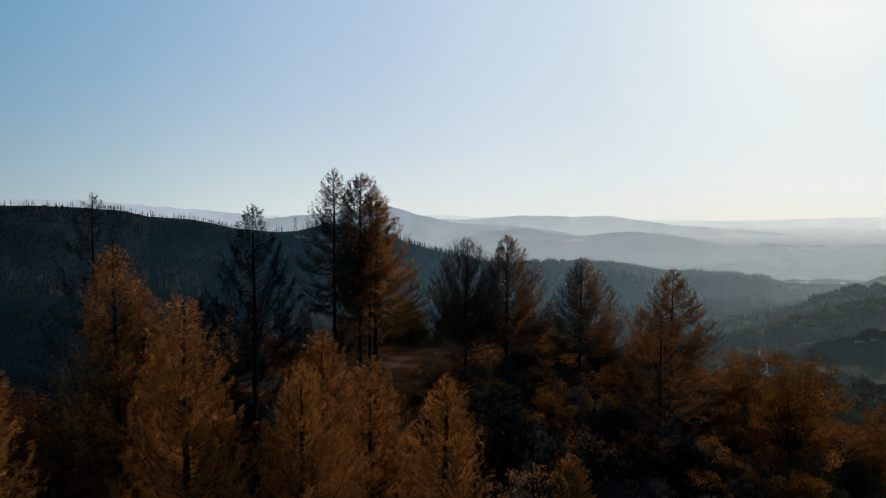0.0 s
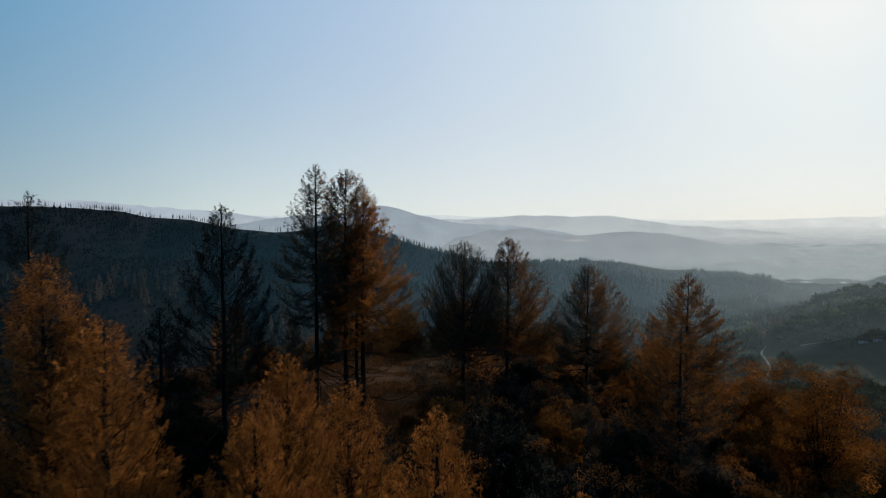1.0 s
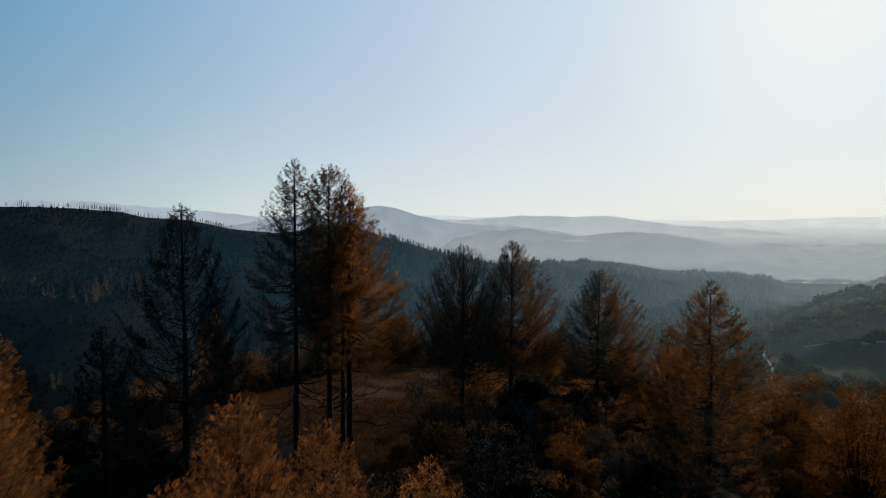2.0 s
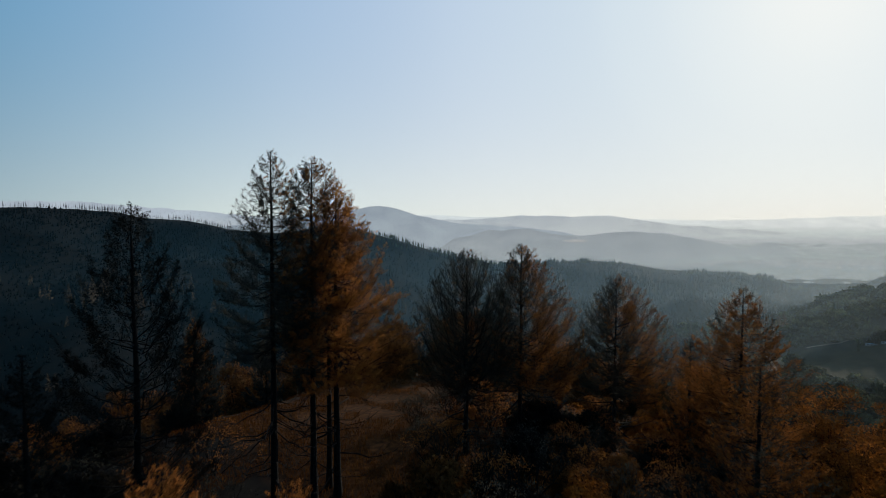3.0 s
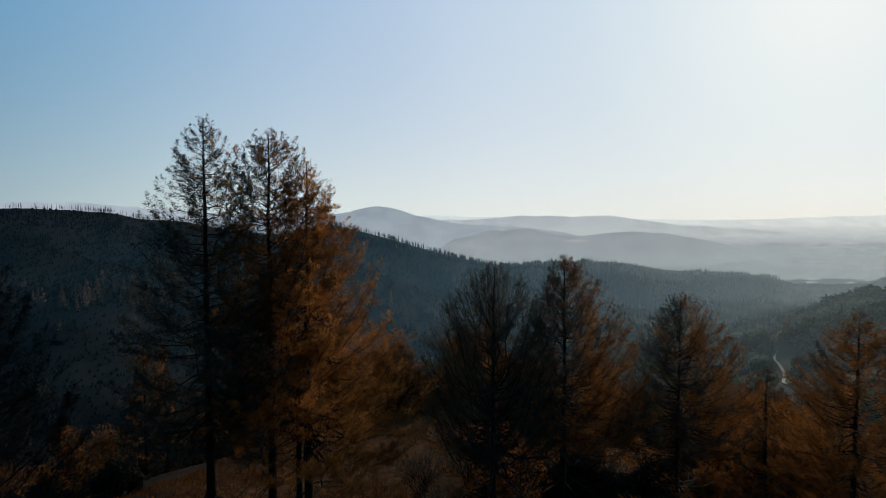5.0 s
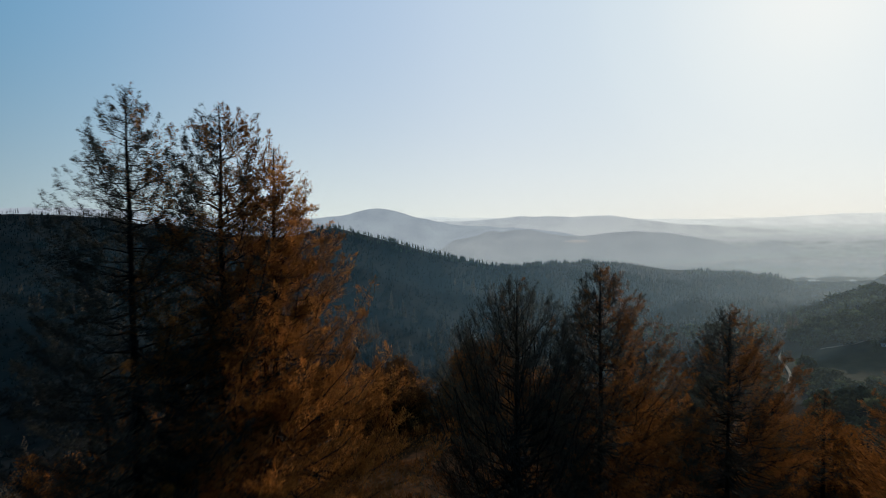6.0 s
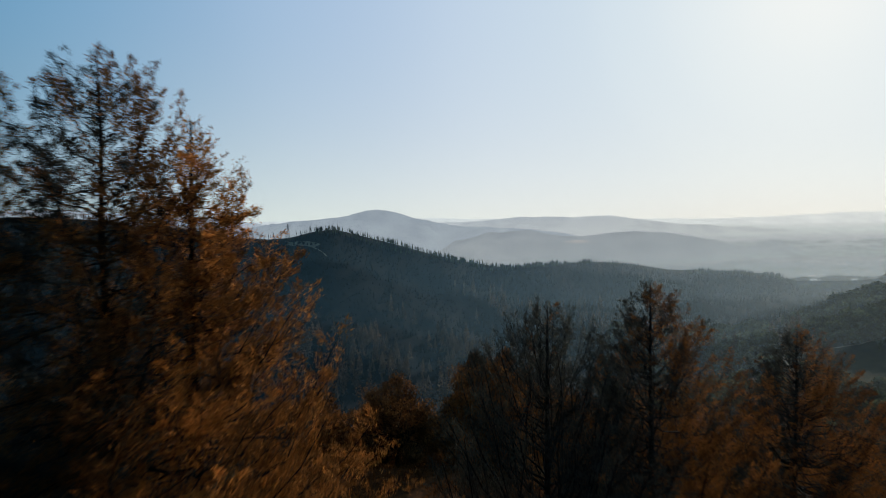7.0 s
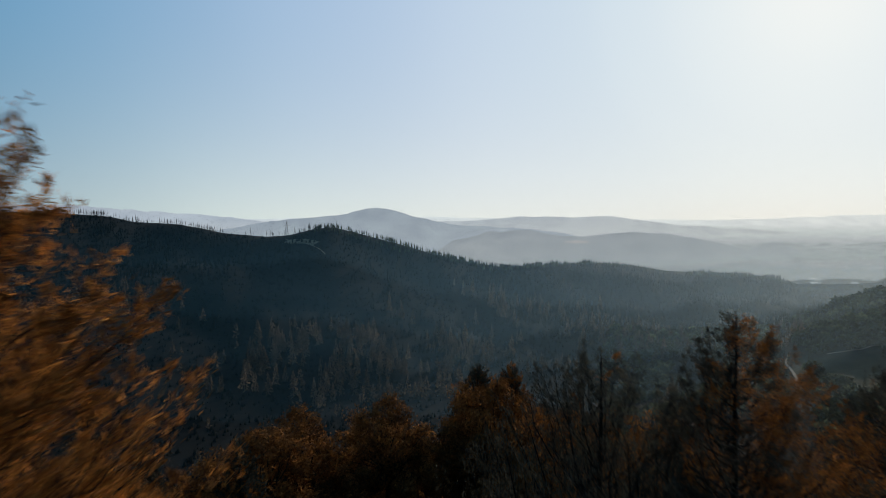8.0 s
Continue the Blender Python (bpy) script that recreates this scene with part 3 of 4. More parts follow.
    v, fc = needles(pp, dd, ln, leaf[1] * rng.uniform(0.7, 1.5, len(w)), rng)
    tint = orange + 0.45 * np.cos(az - turn) * (abs(side) > 0) + rng.normal(0, 0.2, m)
    slot = (tint[own] + rng.normal(0, 0.12, len(own)) < 0.5).astype(int)[w]
    tone = np.clip(rng.normal(0, 0.16, m)[own] + rng.normal(0, 0.22, len(own)), -0.6, 0.7)[w]
    link_part("crown", mesh_from("crown", v, fc, None, slots=slot, mats=list(mats), tone=tone, puff=puff), tree)
    return tree


def broadleaf(name, x, y, height, radius, mat, label, seed=0, leaves=9000, clumps=70, leaf=0.2, group="burnt oaks", puff=0.22):
    """An oak: short trunk, forking limbs, and a crown of leaf clumps with gaps."""
    rng = np.random.default_rng(500 + seed)
    z0 = land_z(x, y) - 0.3
    tree = tagged(new(name), label, "bush" if name == "thicket" else "tree", group)
    tree.matrix_world = pose(x, y, z0)
    height *= 1.08
    th = height * 0.2
    pts = np.array([[0, 0, 0], [0.1, 0.05, th * 0.5], [0.15, 0.1, th], [0.2, 0.1, th * 1.3]])
    c = rng.normal(size=(clumps, 3))
    c = unit(c) * (rng.uniform(0.3, 1.0, (clumps, 1)) ** 0.5)
    c[:, 2] = np.abs(c[:, 2]) * 0.95 - 0.15
    c = c * np.array([radius * 0.85, radius * 0.85, (height - th) * 1.0]) * rng.uniform(0.8, 1.1, (clumps, 1)) + np.array([0, 0, th * 1.2])
    c[:, 2] = np.maximum(c[:, 2], th * 0.8)
    j = pts[2] + rng.normal(0, 0.15, (clumps, 3))
    k1 = j * 0.66 + c * 0.34 + rng.normal(0, 0.25, (clumps, 3)) + np.array([0, 0, 0.3])
    k2 = j * 0.3 + c * 0.7 + rng.normal(0, 0.25, (clumps, 3)) + np.array([0, 0, 0.2])
    o = np.ones(clumps)
    bits = [tube(pts, [0.36, 0.3, 0.26, 0.2]), sticks(j, k1, o * 0.1, o * 0.07, 4), sticks(k1, k2, o * 0.07, o * 0.04, 4), sticks(k2, c, o * 0.04, o * 0.015, 3)]
    tw = rng.normal(0, 0.55, (clumps * 6, 3)) * radius * 0.22
    cc = np.repeat(c, 6, 0)
    bits.append(sticks(cc * 0.85 + np.repeat(k2, 6, 0) * 0.15, cc + tw, np.full(len(cc), 0.022), np.full(len(cc), 0.008), 3))
    link_part("trunk", mesh_from("trunk", *merge(bits), M_BARK), tree)
    weight = rng.uniform(0.3, 1.4, clumps)
    own = rng.choice(clumps, leaves, p=weight / weight.sum())
    r = radius * puff * rng.uniform(0.7, 1.35, clumps)[own]
    out = unit(rng.normal(size=(len(own), 3)))
    puff = unit(out + 0.6 * unit(c[own] - np.array([[0, 0, height * 0.35]])))
    p = c[own] + out * (r * rng.uniform(0.2, 1, len(own)) ** 0.5)[:, None] * np.array([[1.15, 1.15, 0.8]])
    d = unit(rng.normal(size=(len(own), 3)) + np.array([[0, 0, 0.3]]))
    v, f = needles(p, d, leaf * rng.uniform(0.7, 1.5, len(own)), leaf * 0.95 * rng.uniform(0.7, 1.3, len(own)), rng)
    tone = np.clip(rng.normal(0, 0.28, clumps), -0.5, 0.7)[own]
    link_part("crown", mesh_from("crown", v, f, mat, tone=tone, puff=puff), tree)
    return tree


def bare_shrub(name, x, y, height, label, seed=0, stems=9, group="bare burnt shrubs"):
    """A burnt shrub: black stems that fork again and again, with a few rusty leaves left."""
    rng = np.random.default_rng(900 + seed)
    shrub = tagged(new(name), label, "shrub", group)
    shrub.matrix_world = pose(x, y, land_z(x, y) - 0.2)
    p = np.column_stack([rng.normal(0, 0.3, stems), rng.normal(0, 0.3, stems), np.zeros(stems)])
    d = unit(np.column_stack([rng.normal(0, 0.5, stems), rng.normal(0, 0.5, stems), np.ones(stems)]))
    r = np.full(stems, 0.07)
    ln = np.full(stems, height * 0.3)
    bits, tips = [], None
    for level in range(5):
        e = p + d * (ln * rng.uniform(0.7, 1.2, len(p)))[:, None]
        bits.append(sticks(p, e, r, r * 0.65, 4 if level < 2 else 3))
        rep = 3 if level in (0, 3) else 2
        p, d, r, ln = np.repeat(e, rep, 0), np.repeat(d, rep, 0), np.repeat(r * 0.6, rep), np.repeat(ln * 0.74, rep)
        d = unit(d + rng.normal(0, 0.42, d.shape) + np.array([[0, 0, 0.1]]))
    link_part("stem", mesh_from("stem", *merge(bits), M_BARK), shrub)
    q = np.repeat(p, 2, 0)
    v, f = blades(q + rng.normal(0, 0.12, q.shape), unit(rng.normal(size=q.shape)), rng.uniform(0.1, 0.22, len(q)), rng.uniform(0.05, 0.1, len(q)), rng)
    link_part("foliage", mesh_from("foliage", v, f, M_RUST if seed % 2 else M_CHAR), shrub)
    return shrub


def scatter(bases, spots, grow, rng):
    """Copies of some trees, turned and sized, with their feet on the ground."""
    for i, (x, y) in enumerate(spots):
        k = rng.uniform(*grow)
        m = pose(x, y, land_z(x, y) - 0.3, 0, 0, rng.uniform(0, 360)) @ Matrix.Diagonal((k * rng.uniform(0.9, 1.15), k * rng.uniform(0.9, 1.15), k, 1))
        copy_thing(bases[i % len(bases)], m)


# the tall trees on the knoll
L_MIX = "tall scorched conifer, dark above and rusty orange below"
L_STRIP = "tall burnt conifer stripped to black upswept limbs"
L_OR = "dense scorched conifer with dead orange needles"
DULL = (M_RUST, M_CHAR)
conifer("conifer", -12.4, 67.5, 30.1, 6.7, "tall burnt conifer with thin grey-brown needles and bare lower limbs", limbs=145, start=0.44, rise=(0, 50), fill=1.25, orange=0.15, seed=1, dead=26, side=0.1, mats=DULL, trunk_r=0.29, ragged=0.25, shape=0.7, cap=5.0, inner=0.3, leaf=(0.10, 0.026), bushy=0.22, scorched=0.05)
conifer("conifer", -9.6, 69.0, 29.7, 5.5, L_MIX, limbs=150, start=0.47, rise=(5, 55), fill=1.35, orange=0.48, seed=2, dead=24, side=0.15, trunk_r=0.28, ragged=0.25, shape=0.54, cap=4.5, mats=DULL, leaf=(0.10, 0.026), bushy=0.22, scorched=0.05, inner=0.34)
conifer("conifer", -8.9, 71.8, 25.0, 3.6, L_MIX, limbs=56, start=0.5, rise=(10, 50), fill=0.8, orange=0.6, seed=3, dead=10, side=0.2, trunk_r=0.24, shape=0.65, cap=4, leaf=(0.10, 0.026), bushy=0.24, scorched=0.2, inner=0.4)
conifer("conifer", -7.85, 70.2, 28.2, 7.0, "tall scorched conifer with a broad skirt of orange needles", limbs=175, start=0.4, rise=(2, 48), fill=1.65, orange=0.95, seed=4, dead=18, side=0.2, trunk_r=0.29, shape=0.8, cap=6.3, inner=0.34, leaf=(0.10, 0.026), bushy=0.22, scorched=0.1, ragged=0.28, keep=0.95)
conifer("conifer", -19.1, 59.7, 25.8, 7.8, L_STRIP, limbs=125, start=0.22, rise=(22, 60), fill=0.75, orange=0.0, seed=5, dead=26, mats=(M_BLACK, M_BLACK), ragged=0.25, shape=0.74, cap=4.8, bushy=0.22, scorched=0.1, inner=0.55, leaf=(0.12, 0.034))
conifer("conifer", -29.4, 49.9, 26.6, 6.8, L_STRIP, limbs=110, start=0.12, rise=(10, 50), fill=0.45, orange=0.1, seed=6, dead=24, mats=(M_BLACK, M_BLACK), ragged=0.5, shape=0.7, cap=5, inner=0.55)
conifer("conifer", 3.28, 79.3, 21.7, 7.3, "tall burnt conifer with charred sparse needles on the knoll", limbs=165, start=0.4, rise=(28, 66), fill=0.85, orange=0.1, seed=7, dead=30, mats=DULL, shape=0.55, cap=5.2, inner=0.42, leaf=(0.095, 0.025), bushy=0.22, ragged=0.05, scorched=0.05, trunk_r=0.25)
conifer("conifer", 9.13, 83.3, 22.2, 7.2, L_MIX, limbs=185, start=0.36, rise=(14, 56), fill=1.2, orange=0.4, seed=8, dead=26, side=0.2, shape=0.68, cap=5.9, mats=DULL, leaf=(0.095, 0.026), ragged=0.06, bushy=0.22, inner=0.34, scorched=0.05, trunk_r=0.25)
conifer("conifer", 21.8, 92.0, 18.1, 7.8, L_MIX, limbs=180, start=0.38, rise=(12, 52), fill=1.15, orange=0.42, seed=9, dead=28, side=0.15, shape=0.62, cap=6.3, mats=DULL, leaf=(0.095, 0.026), ragged=0.06, bushy=0.22, inner=0.34, scorched=0.05, trunk_r=0.24)
conifer("conifer", 33.3, 84.7, 17.6, 12.5, "scorched fir with tiers of level orange-brown limbs", limbs=200, start=0.15, rise=(2, 34), fill=1.0, orange=0.75, seed=10, dead=8, mats=(M_RUST, M_CHAR), shape=0.8, cap=7, bushy=0.22, scorched=0.1, leaf=(0.12, 0.034), ragged=0.2)
conifer("conifer", 24.0, 64.0, 14.2, 7.5, "feathery scorched conifer with rusty orange needles", limbs=170, start=0.04, rise=(6, 42), fill=0.7, orange=0.5, seed=18, dead=4, mats=DULL, shape=0.65, cap=5.5, scorched=0.3)
# the orange trees before the knoll
conifer("conifer", -24.0, 43.3, 22.3, 5.6, L_OR, limbs=190, start=0.04, rise=(32, 60), fill=0.9, orange=1.2, seed=11, dead=3, shape=0.55, cap=4.4, inner=0.3, bushy=0.22, scorched=0.3, ragged=0.22, leaf=(0.12, 0.028))
conifer("conifer", -22.2, 43.9, 19.2, 4.6, L_OR, limbs=150, start=0.04, rise=(25, 55), fill=0.9, orange=1.2, seed=24, dead=3, shape=0.6, cap=3.6, inner=0.3, ragged=0.22, leaf=(0.12, 0.028))
conifer("conifer", -14.5, 33.6, 20.0, 5.2, L_OR, limbs=190, start=0.04, rise=(32, 60), fill=0.9, orange=1.2, seed=12, dead=3, shape=0.6, cap=4.4, inner=0.3, bushy=0.22, scorched=0.3, ragged=0.22, leaf=(0.12, 0.028))
conifer("conifer", -8.2, 40.8, 16.7, 4.8, L_OR, limbs=190, start=0.04, rise=(32, 60), fill=0.9, orange=1.2, seed=13, dead=2, shape=0.6, cap=4, inner=0.3, bushy=0.22, scorched=0.25, ragged=0.22, leaf=(0.12, 0.028))
conifer("conifer", -8.3, 35.2, 15.3, 5.6, L_OR, limbs=200, start=0.04, rise=(32, 60), fill=0.9, orange=1.2, seed=14, dead=2, shape=0.65, cap=4.6, inner=0.3, bushy=0.22, scorched=0.25, ragged=0.22, leaf=(0.12, 0.028))
conifer("conifer", -5.6, 46.5, 13.6, 4.6, L_OR, limbs=150, start=0.04, rise=(28, 58), fill=0.9, orange=1.2, seed=15, dead=2, shape=0.62, cap=3.6, inner=0.3, bushy=0.22, scorched=0.25, ragged=0.22, leaf=(0.12, 0.028))
conifer("conifer", 0.4, 42.1, 13.4, 4.6, L_OR, limbs=150, start=0.04, rise=(26, 56), fill=0.9, orange=1.2, seed=16, dead=2, shape=0.7, cap=3.6, inner=0.3, bushy=0.22, scorched=0.25, ragged=0.22, leaf=(0.12, 0.028))
conifer("conifer", 11.0, 49.3, 4.6, 2.4, "small scorched conifer sapling with orange needles", limbs=80, start=0.04, rise=(26, 56), fill=1.44, orange=1.2, seed=17, dead=2, trunk_r=0.12, shape=0.7, cap=2)
conifer("conifer", 33.5, 98.0, 9.6, 5.6, "feathery scorched conifer with rusty orange needles", limbs=140, start=0.05, rise=(15, 45), fill=0.75, orange=0.5, seed=25, dead=4, mats=DULL, cap=5.0)
conifer("conifer", 41.0, 108.0, 4.5, 5.6, "feathery scorched conifer with rusty orange needles", limbs=130, start=0.05, rise=(15, 45), fill=0.75, orange=0.5, seed=26, dead=4, mats=DULL, cap=5.0)
conifer("conifer", -18.9, 24.0, 19.4, 4.2, L_OR, limbs=150, start=0.04, rise=(20, 55), fill=0.9, orange=1.2, seed=27, dead=2, shape=0.6, cap=3.6, inner=0.3, scorched=0.2, ragged=0.25, leaf=(0.12, 0.028))
# darker conifers behind
conifer("conifer", -21.5, 53.0, 17.5, 4.2, "dark burnt conifer with dense charred needles", limbs=140, start=0.04, rise=(15, 50), fill=0.79, orange=0.1, seed=19, dead=3, mats=(M_BLACK, M_BLACK))
conifer("conifer", -34.0, 62.0, 14.0, 4.6, "dark burnt conifer with dense charred needles", limbs=130, start=0.04, rise=(15, 50), fill=0.72, orange=0.15, seed=20, dead=3, mats=(M_BLACK, M_BLACK))
for i, (x, y, top, tint) in enumerate(((-32.5, 100.0, 11.4, 0.38), (-26.0, 110.0, 7.0, 0.1), (-36.0, 112.0, 6.0, 0.1), (-20.0, 116.0, 5.5, 0.3))):
    conifer("conifer", x, y, top, 3.6, "dark burnt conifer standing at the edge of the clearing", limbs=90, start=0.06, rise=(20, 50), fill=0.6, orange=tint, seed=40 + i, dead=3, leaf=(0.22, 0.08), mats=DULL, trunk_r=0.2, cap=4.0)
conifer("conifer", -55.0, 150.0, 0.8, 5.0, "scorched conifer with thin orange needles below the knoll", limbs=90, start=0.15, rise=(10, 45), fill=0.50, orange=0.7, seed=21, dead=3, leaf=(0.4, 0.1))
conifer("conifer", 3.3, 136.0, 7.3, 6.0, "dark conifer standing among the oaks", limbs=120, start=0.15, rise=(25, 55), fill=0.9, orange=0.3, seed=22, dead=3, leaf=(0.22, 0.07), mats=DULL, shape=0.7, ragged=0.15)
conifer("conifer", 7.8, 137.0, 7.2, 5.6, "dark conifer standing among the oaks", limbs=120, start=0.15, rise=(25, 55), fill=0.9, orange=0.5, seed=23, dead=3, leaf=(0.22, 0.07), mats=DULL, shape=0.7, ragged=0.15)

# oaks beyond the field, down the slope and beside the path
L_OAK = "broad oak with dead orange leaves on the slope"
L_OAKB = "broad oak with dull brown leaves beyond the field"
oak_a = broadleaf("oak", 12.4, 65.9, 7.0, 3.2, M_OAK, "small oak with dead orange leaves on the slope", seed=1, leaves=8000, clumps=40, leaf=0.16)
oak_b = broadleaf("oak", 54.4, 101.8, 6.5 - land_z(54.4, 101.8), 7.0, M_OAK, L_OAK, seed=2, leaves=23000, clumps=130, leaf=0.19, puff=0.18)
oak_c = broadleaf("oak", 64.4, 100.8, 2.0 - land_z(64.4, 100.8), 7.0, M_OAK, L_OAK, seed=3, leaves=23000, clumps=130, leaf=0.19, puff=0.18)
oak_d = broadleaf("oak", -7.2, 125.0, 12.6, 6.6, M_OAKDULL, L_OAKB, seed=4, leaves=20000, clumps=120, leaf=0.2, puff=0.17)
oak_e = broadleaf("oak", 2.0, 131.0, 11.0, 6.0, M_OAKDULL, L_OAKB, seed=5, leaves=20000, clumps=115, leaf=0.2, puff=0.17)
oak_f = broadleaf("oak", 70.0, 117.5, 12.0, 6.5, M_OLIVE, "broad oak with dark olive leaves on the slope", seed=6, leaves=18000, clumps=120, leaf=0.23)
rng = np.random.default_rng(31)
scatter([oak_d, oak_e], [(-18, 130), (-26, 126), (-34, 122), (-27, 138), (-42, 112), (-50, 108), (-48, 122), (-15, 140), (-4, 143), (12, 128), (18, 132), (24, 126), (32, 122), (14, 142), (28, 138), (-60, 118), (-38, 140), (40, 130), (-10, 134), (6, 140), (-20, 122), (20, 122), (4, 126), (9, 123), (14, 125), (36, 128), (46, 136), (-33, 131)], (0.95, 1.22), rng)
scatter([oak_b, oak_f, oak_c, oak_f], [(52, 91), (70, 117), (46, 76), (58, 82), (66, 88), (44, 104), (78, 104), (84, 120), (60, 126), (74, 134), (92, 138), (54, 66), (66, 72), (78, 84), (90, 98), (100, 118), (48, 120), (88, 156), (70, 152), (108, 146), (56, 144), (40, 62), (50, 54), (98, 82)], (0.7, 1.0), rng)
oak_g = broadleaf("oak", -33.0, 43.0, 10.0, 5.6, M_OAKDARK, "dark scorched oak with a few orange leaves", seed=7, leaves=26000, clumps=120, leaf=0.15)
scatter([oak_g], [(-30, 34), (-40, 56), (-46, 48), (-25, 28), (-36, 36), (-28, 40)], (0.75, 1.0), rng)
scatter([oak_a], [(28, 98), (31, 104), (38, 92), (15, 100), (-3.5, 51), (-19, 46), (36, 58), (44, 88)], (0.8, 1.5), rng)
scatter([oak_b, oak_c], [(-59, 117), (-52, 119), (-65, 112), (-70, 118), (-57, 108)], (0.85, 1.0), rng)
scatter([oak_b, oak_c], [(9, 130), (3, 134), (14, 136), (20, 140), (11, 124), (24, 132), (30, 130), (16, 127)], (0.55, 0.75), rng)
scatter([oak_b, oak_f], [(38, 104), (34, 112), (46, 112), (52, 106), (42, 120), (30, 110), (58, 114), (50, 128), (36, 96), (64, 110)], (0.7, 0.95), rng)
thicket = broadleaf("thicket", 17.0, 61.0, 5.0, 3.4, M_BLACK, "charred leafy thicket between the trees", seed=9, leaves=7000, clumps=60, leaf=0.2, group="charred thickets")
rusty = broadleaf("thicket", 23.0, 70.0, 4.0, 3.0, M_RUST, "rusty leafy thicket between the trees", seed=10, leaves=8000, clumps=50, leaf=0.16, group="charred thickets")
scatter([thicket], [(-16, 52), (-21, 60), (-27, 56), (-31, 54), (-33, 80), (-36, 88), (-30, 90), (-38, 72), (-14, 60), (-25, 64), (-30, 62), (-34, 68), (-20, 54), (-26, 50), (-30, 46), (-23, 58)], (0.8, 1.4), rng)
scatter([thicket, thicket, rusty, thicket], [(8, 64), (4, 70), (13, 71), (21, 67), (27, 74), (30, 82), (17, 77), (9, 78), (22, 81), (26, 60), (34, 66), (38, 76), (6, 56), (12, 57), (0, 66), (18, 90), (12, 86), (26, 86), (3, 84), (34, 92), (40, 98), (38, 88), (44, 94)], (0.7, 1.3), rng)

# burnt shrubs between the trees
shrubs = [bare_shrub("shrub", x, y, h, "bare burnt shrub with black forked stems", seed=i) for i, (x, y, h) in enumerate([(16, 70, 6.5), (20, 72, 6.0), (5, 76, 5.0), (13, 79, 5.5)])]
spots = [(18, 66), (23, 76), (26, 70), (14, 74), (9, 72), (6, 68), (17, 82), (24, 84), (28, 78), (1, 74), (-1, 80), (6, 86), (12, 88), (19, 88), (27, 92), (10, 62), (5, 60), (21, 60), (28, 64), (32, 70), (-16, 64), (-22, 66), (-25, 60), (-15, 56), (-28, 68), (-20, 74),
         (-12, 52), (3, 54), (9, 52), (14, 54), (19, 52), (25, 56), (30, 58), (37, 78), (38, 68), (40, 84), (-32, 70), (-38, 64), (16, 96), (22, 100), (11, 94), (31, 88), (2, 88), (4, 93), (1, 96), (6, 90), (-2, 86), (-2, 58), (-6, 56), (8, 44), (14, 44), (20, 46), (26, 50), (4, 90)]
scatter(shrubs, spots, (0.7, 1.15), rng)


# ---- far woods ----
def far_conifers(name, xs, ys, heights, width, mat, label, tiers=4, points=7, bare=0.12, stem=0.014):
    """Small conifers far off: a stem and jagged drooping tiers of boughs."""
    rng = np.random.default_rng(len(xs))
    n = len(xs)
    base = np.column_stack([xs, ys, land(xs, ys)])
    up = np.array([[0, 0, 1.0]])
    bits = [sticks(base - up, base + up * heights[:, None], stem * heights, 0.25 * stem * heights, 3)]
    slim = rng.uniform(0.65, 1.25, n)
    for j in range(tiers):
        lo = bare + (0.9 - bare) * j / tiers
        hi = min(1.0, lo + 1.9 * (0.95 - bare) / tiers)
        a = rng.uniform(0, 6.3, n)[:, None] + np.linspace(0, 2 * np.pi, points, endpoint=False)[None]
        r = (width * heights * slim * (1.02 - lo) ** 0.85)[:, None] * rng.uniform(0.45, 1.2, (n, points))
        z = (heights * lo)[:, None] + heights[:, None] * rng.uniform(-0.05, 0.05, (n, points))
        ring = np.stack([np.cos(a) * r, np.sin(a) * r, z], -1) + base[:, None]
        tip = base + up * (heights * hi)[:, None]
        mid = a + np.pi / points
        inner = np.stack([np.cos(mid) * r * 0.45, np.sin(mid) * r * 0.45, z + heights[:, None] * 0.05], -1) + base[:, None]
        v = np.concatenate([tip[:, None], ring, inner], 1)
        f = []
        for i in range(points):
            f += [(0, 1 + i, 1 + points + i), (0, 1 + points + i, 1 + (i + 1) % points)]
        f = np.array(f)[None] + (np.arange(n) * (1 + 2 * points))[:, None, None]
        bits.append((v.reshape(-1, 3), f.reshape(-1, 3)))
    ob = new(name, mesh_from(name, *merge(bits), mat))
    return tagged(ob, label, "woods", kind="stuff")


def far_sprays(name, xs, ys, heights, width, mat, label, count=54, leaf=0.1):
    """Thin-crowned conifers far off: a stem and many loose drooping sprays."""
    rng = np.random.default_rng(len(xs))
    base = np.column_stack([xs, ys, land(xs, ys)])
    up = np.array([[0, 0, 1.0]])
    slim = rng.uniform(0.7, 1.3, len(xs))
    bits = [sticks(base - up, base + up * heights[:, None], 0.012 * heights, 0.003 * heights, 3)]
    for j in range(count):
        t = 0.1 + 0.88 * (j + rng.uniform(0, 1, len(xs))) / count
        a = rng.uniform(0, 2 * np.pi, len(xs))
        r = width * heights * slim * (1.03 - t) ** 0.9 * rng.uniform(0.5, 1.15, len(xs))
        out = np.column_stack([np.cos(a) * r, np.sin(a) * r, r * rng.uniform(-0.7, 0.0, len(xs))])
        p = base + up * (heights * t)[:, None] + out * 0.25
        bits.append(needles(p + out, unit(-out + rng.normal(0, 0.3, out.shape) * r[:, None]), r * 0.9, heights * leaf * rng.uniform(0.7, 1.3, len(xs)), rng))
    ob = new(name, mesh_from(name, *merge(bits), mat))
    return tagged(ob, label, "woods", kind="stuff")


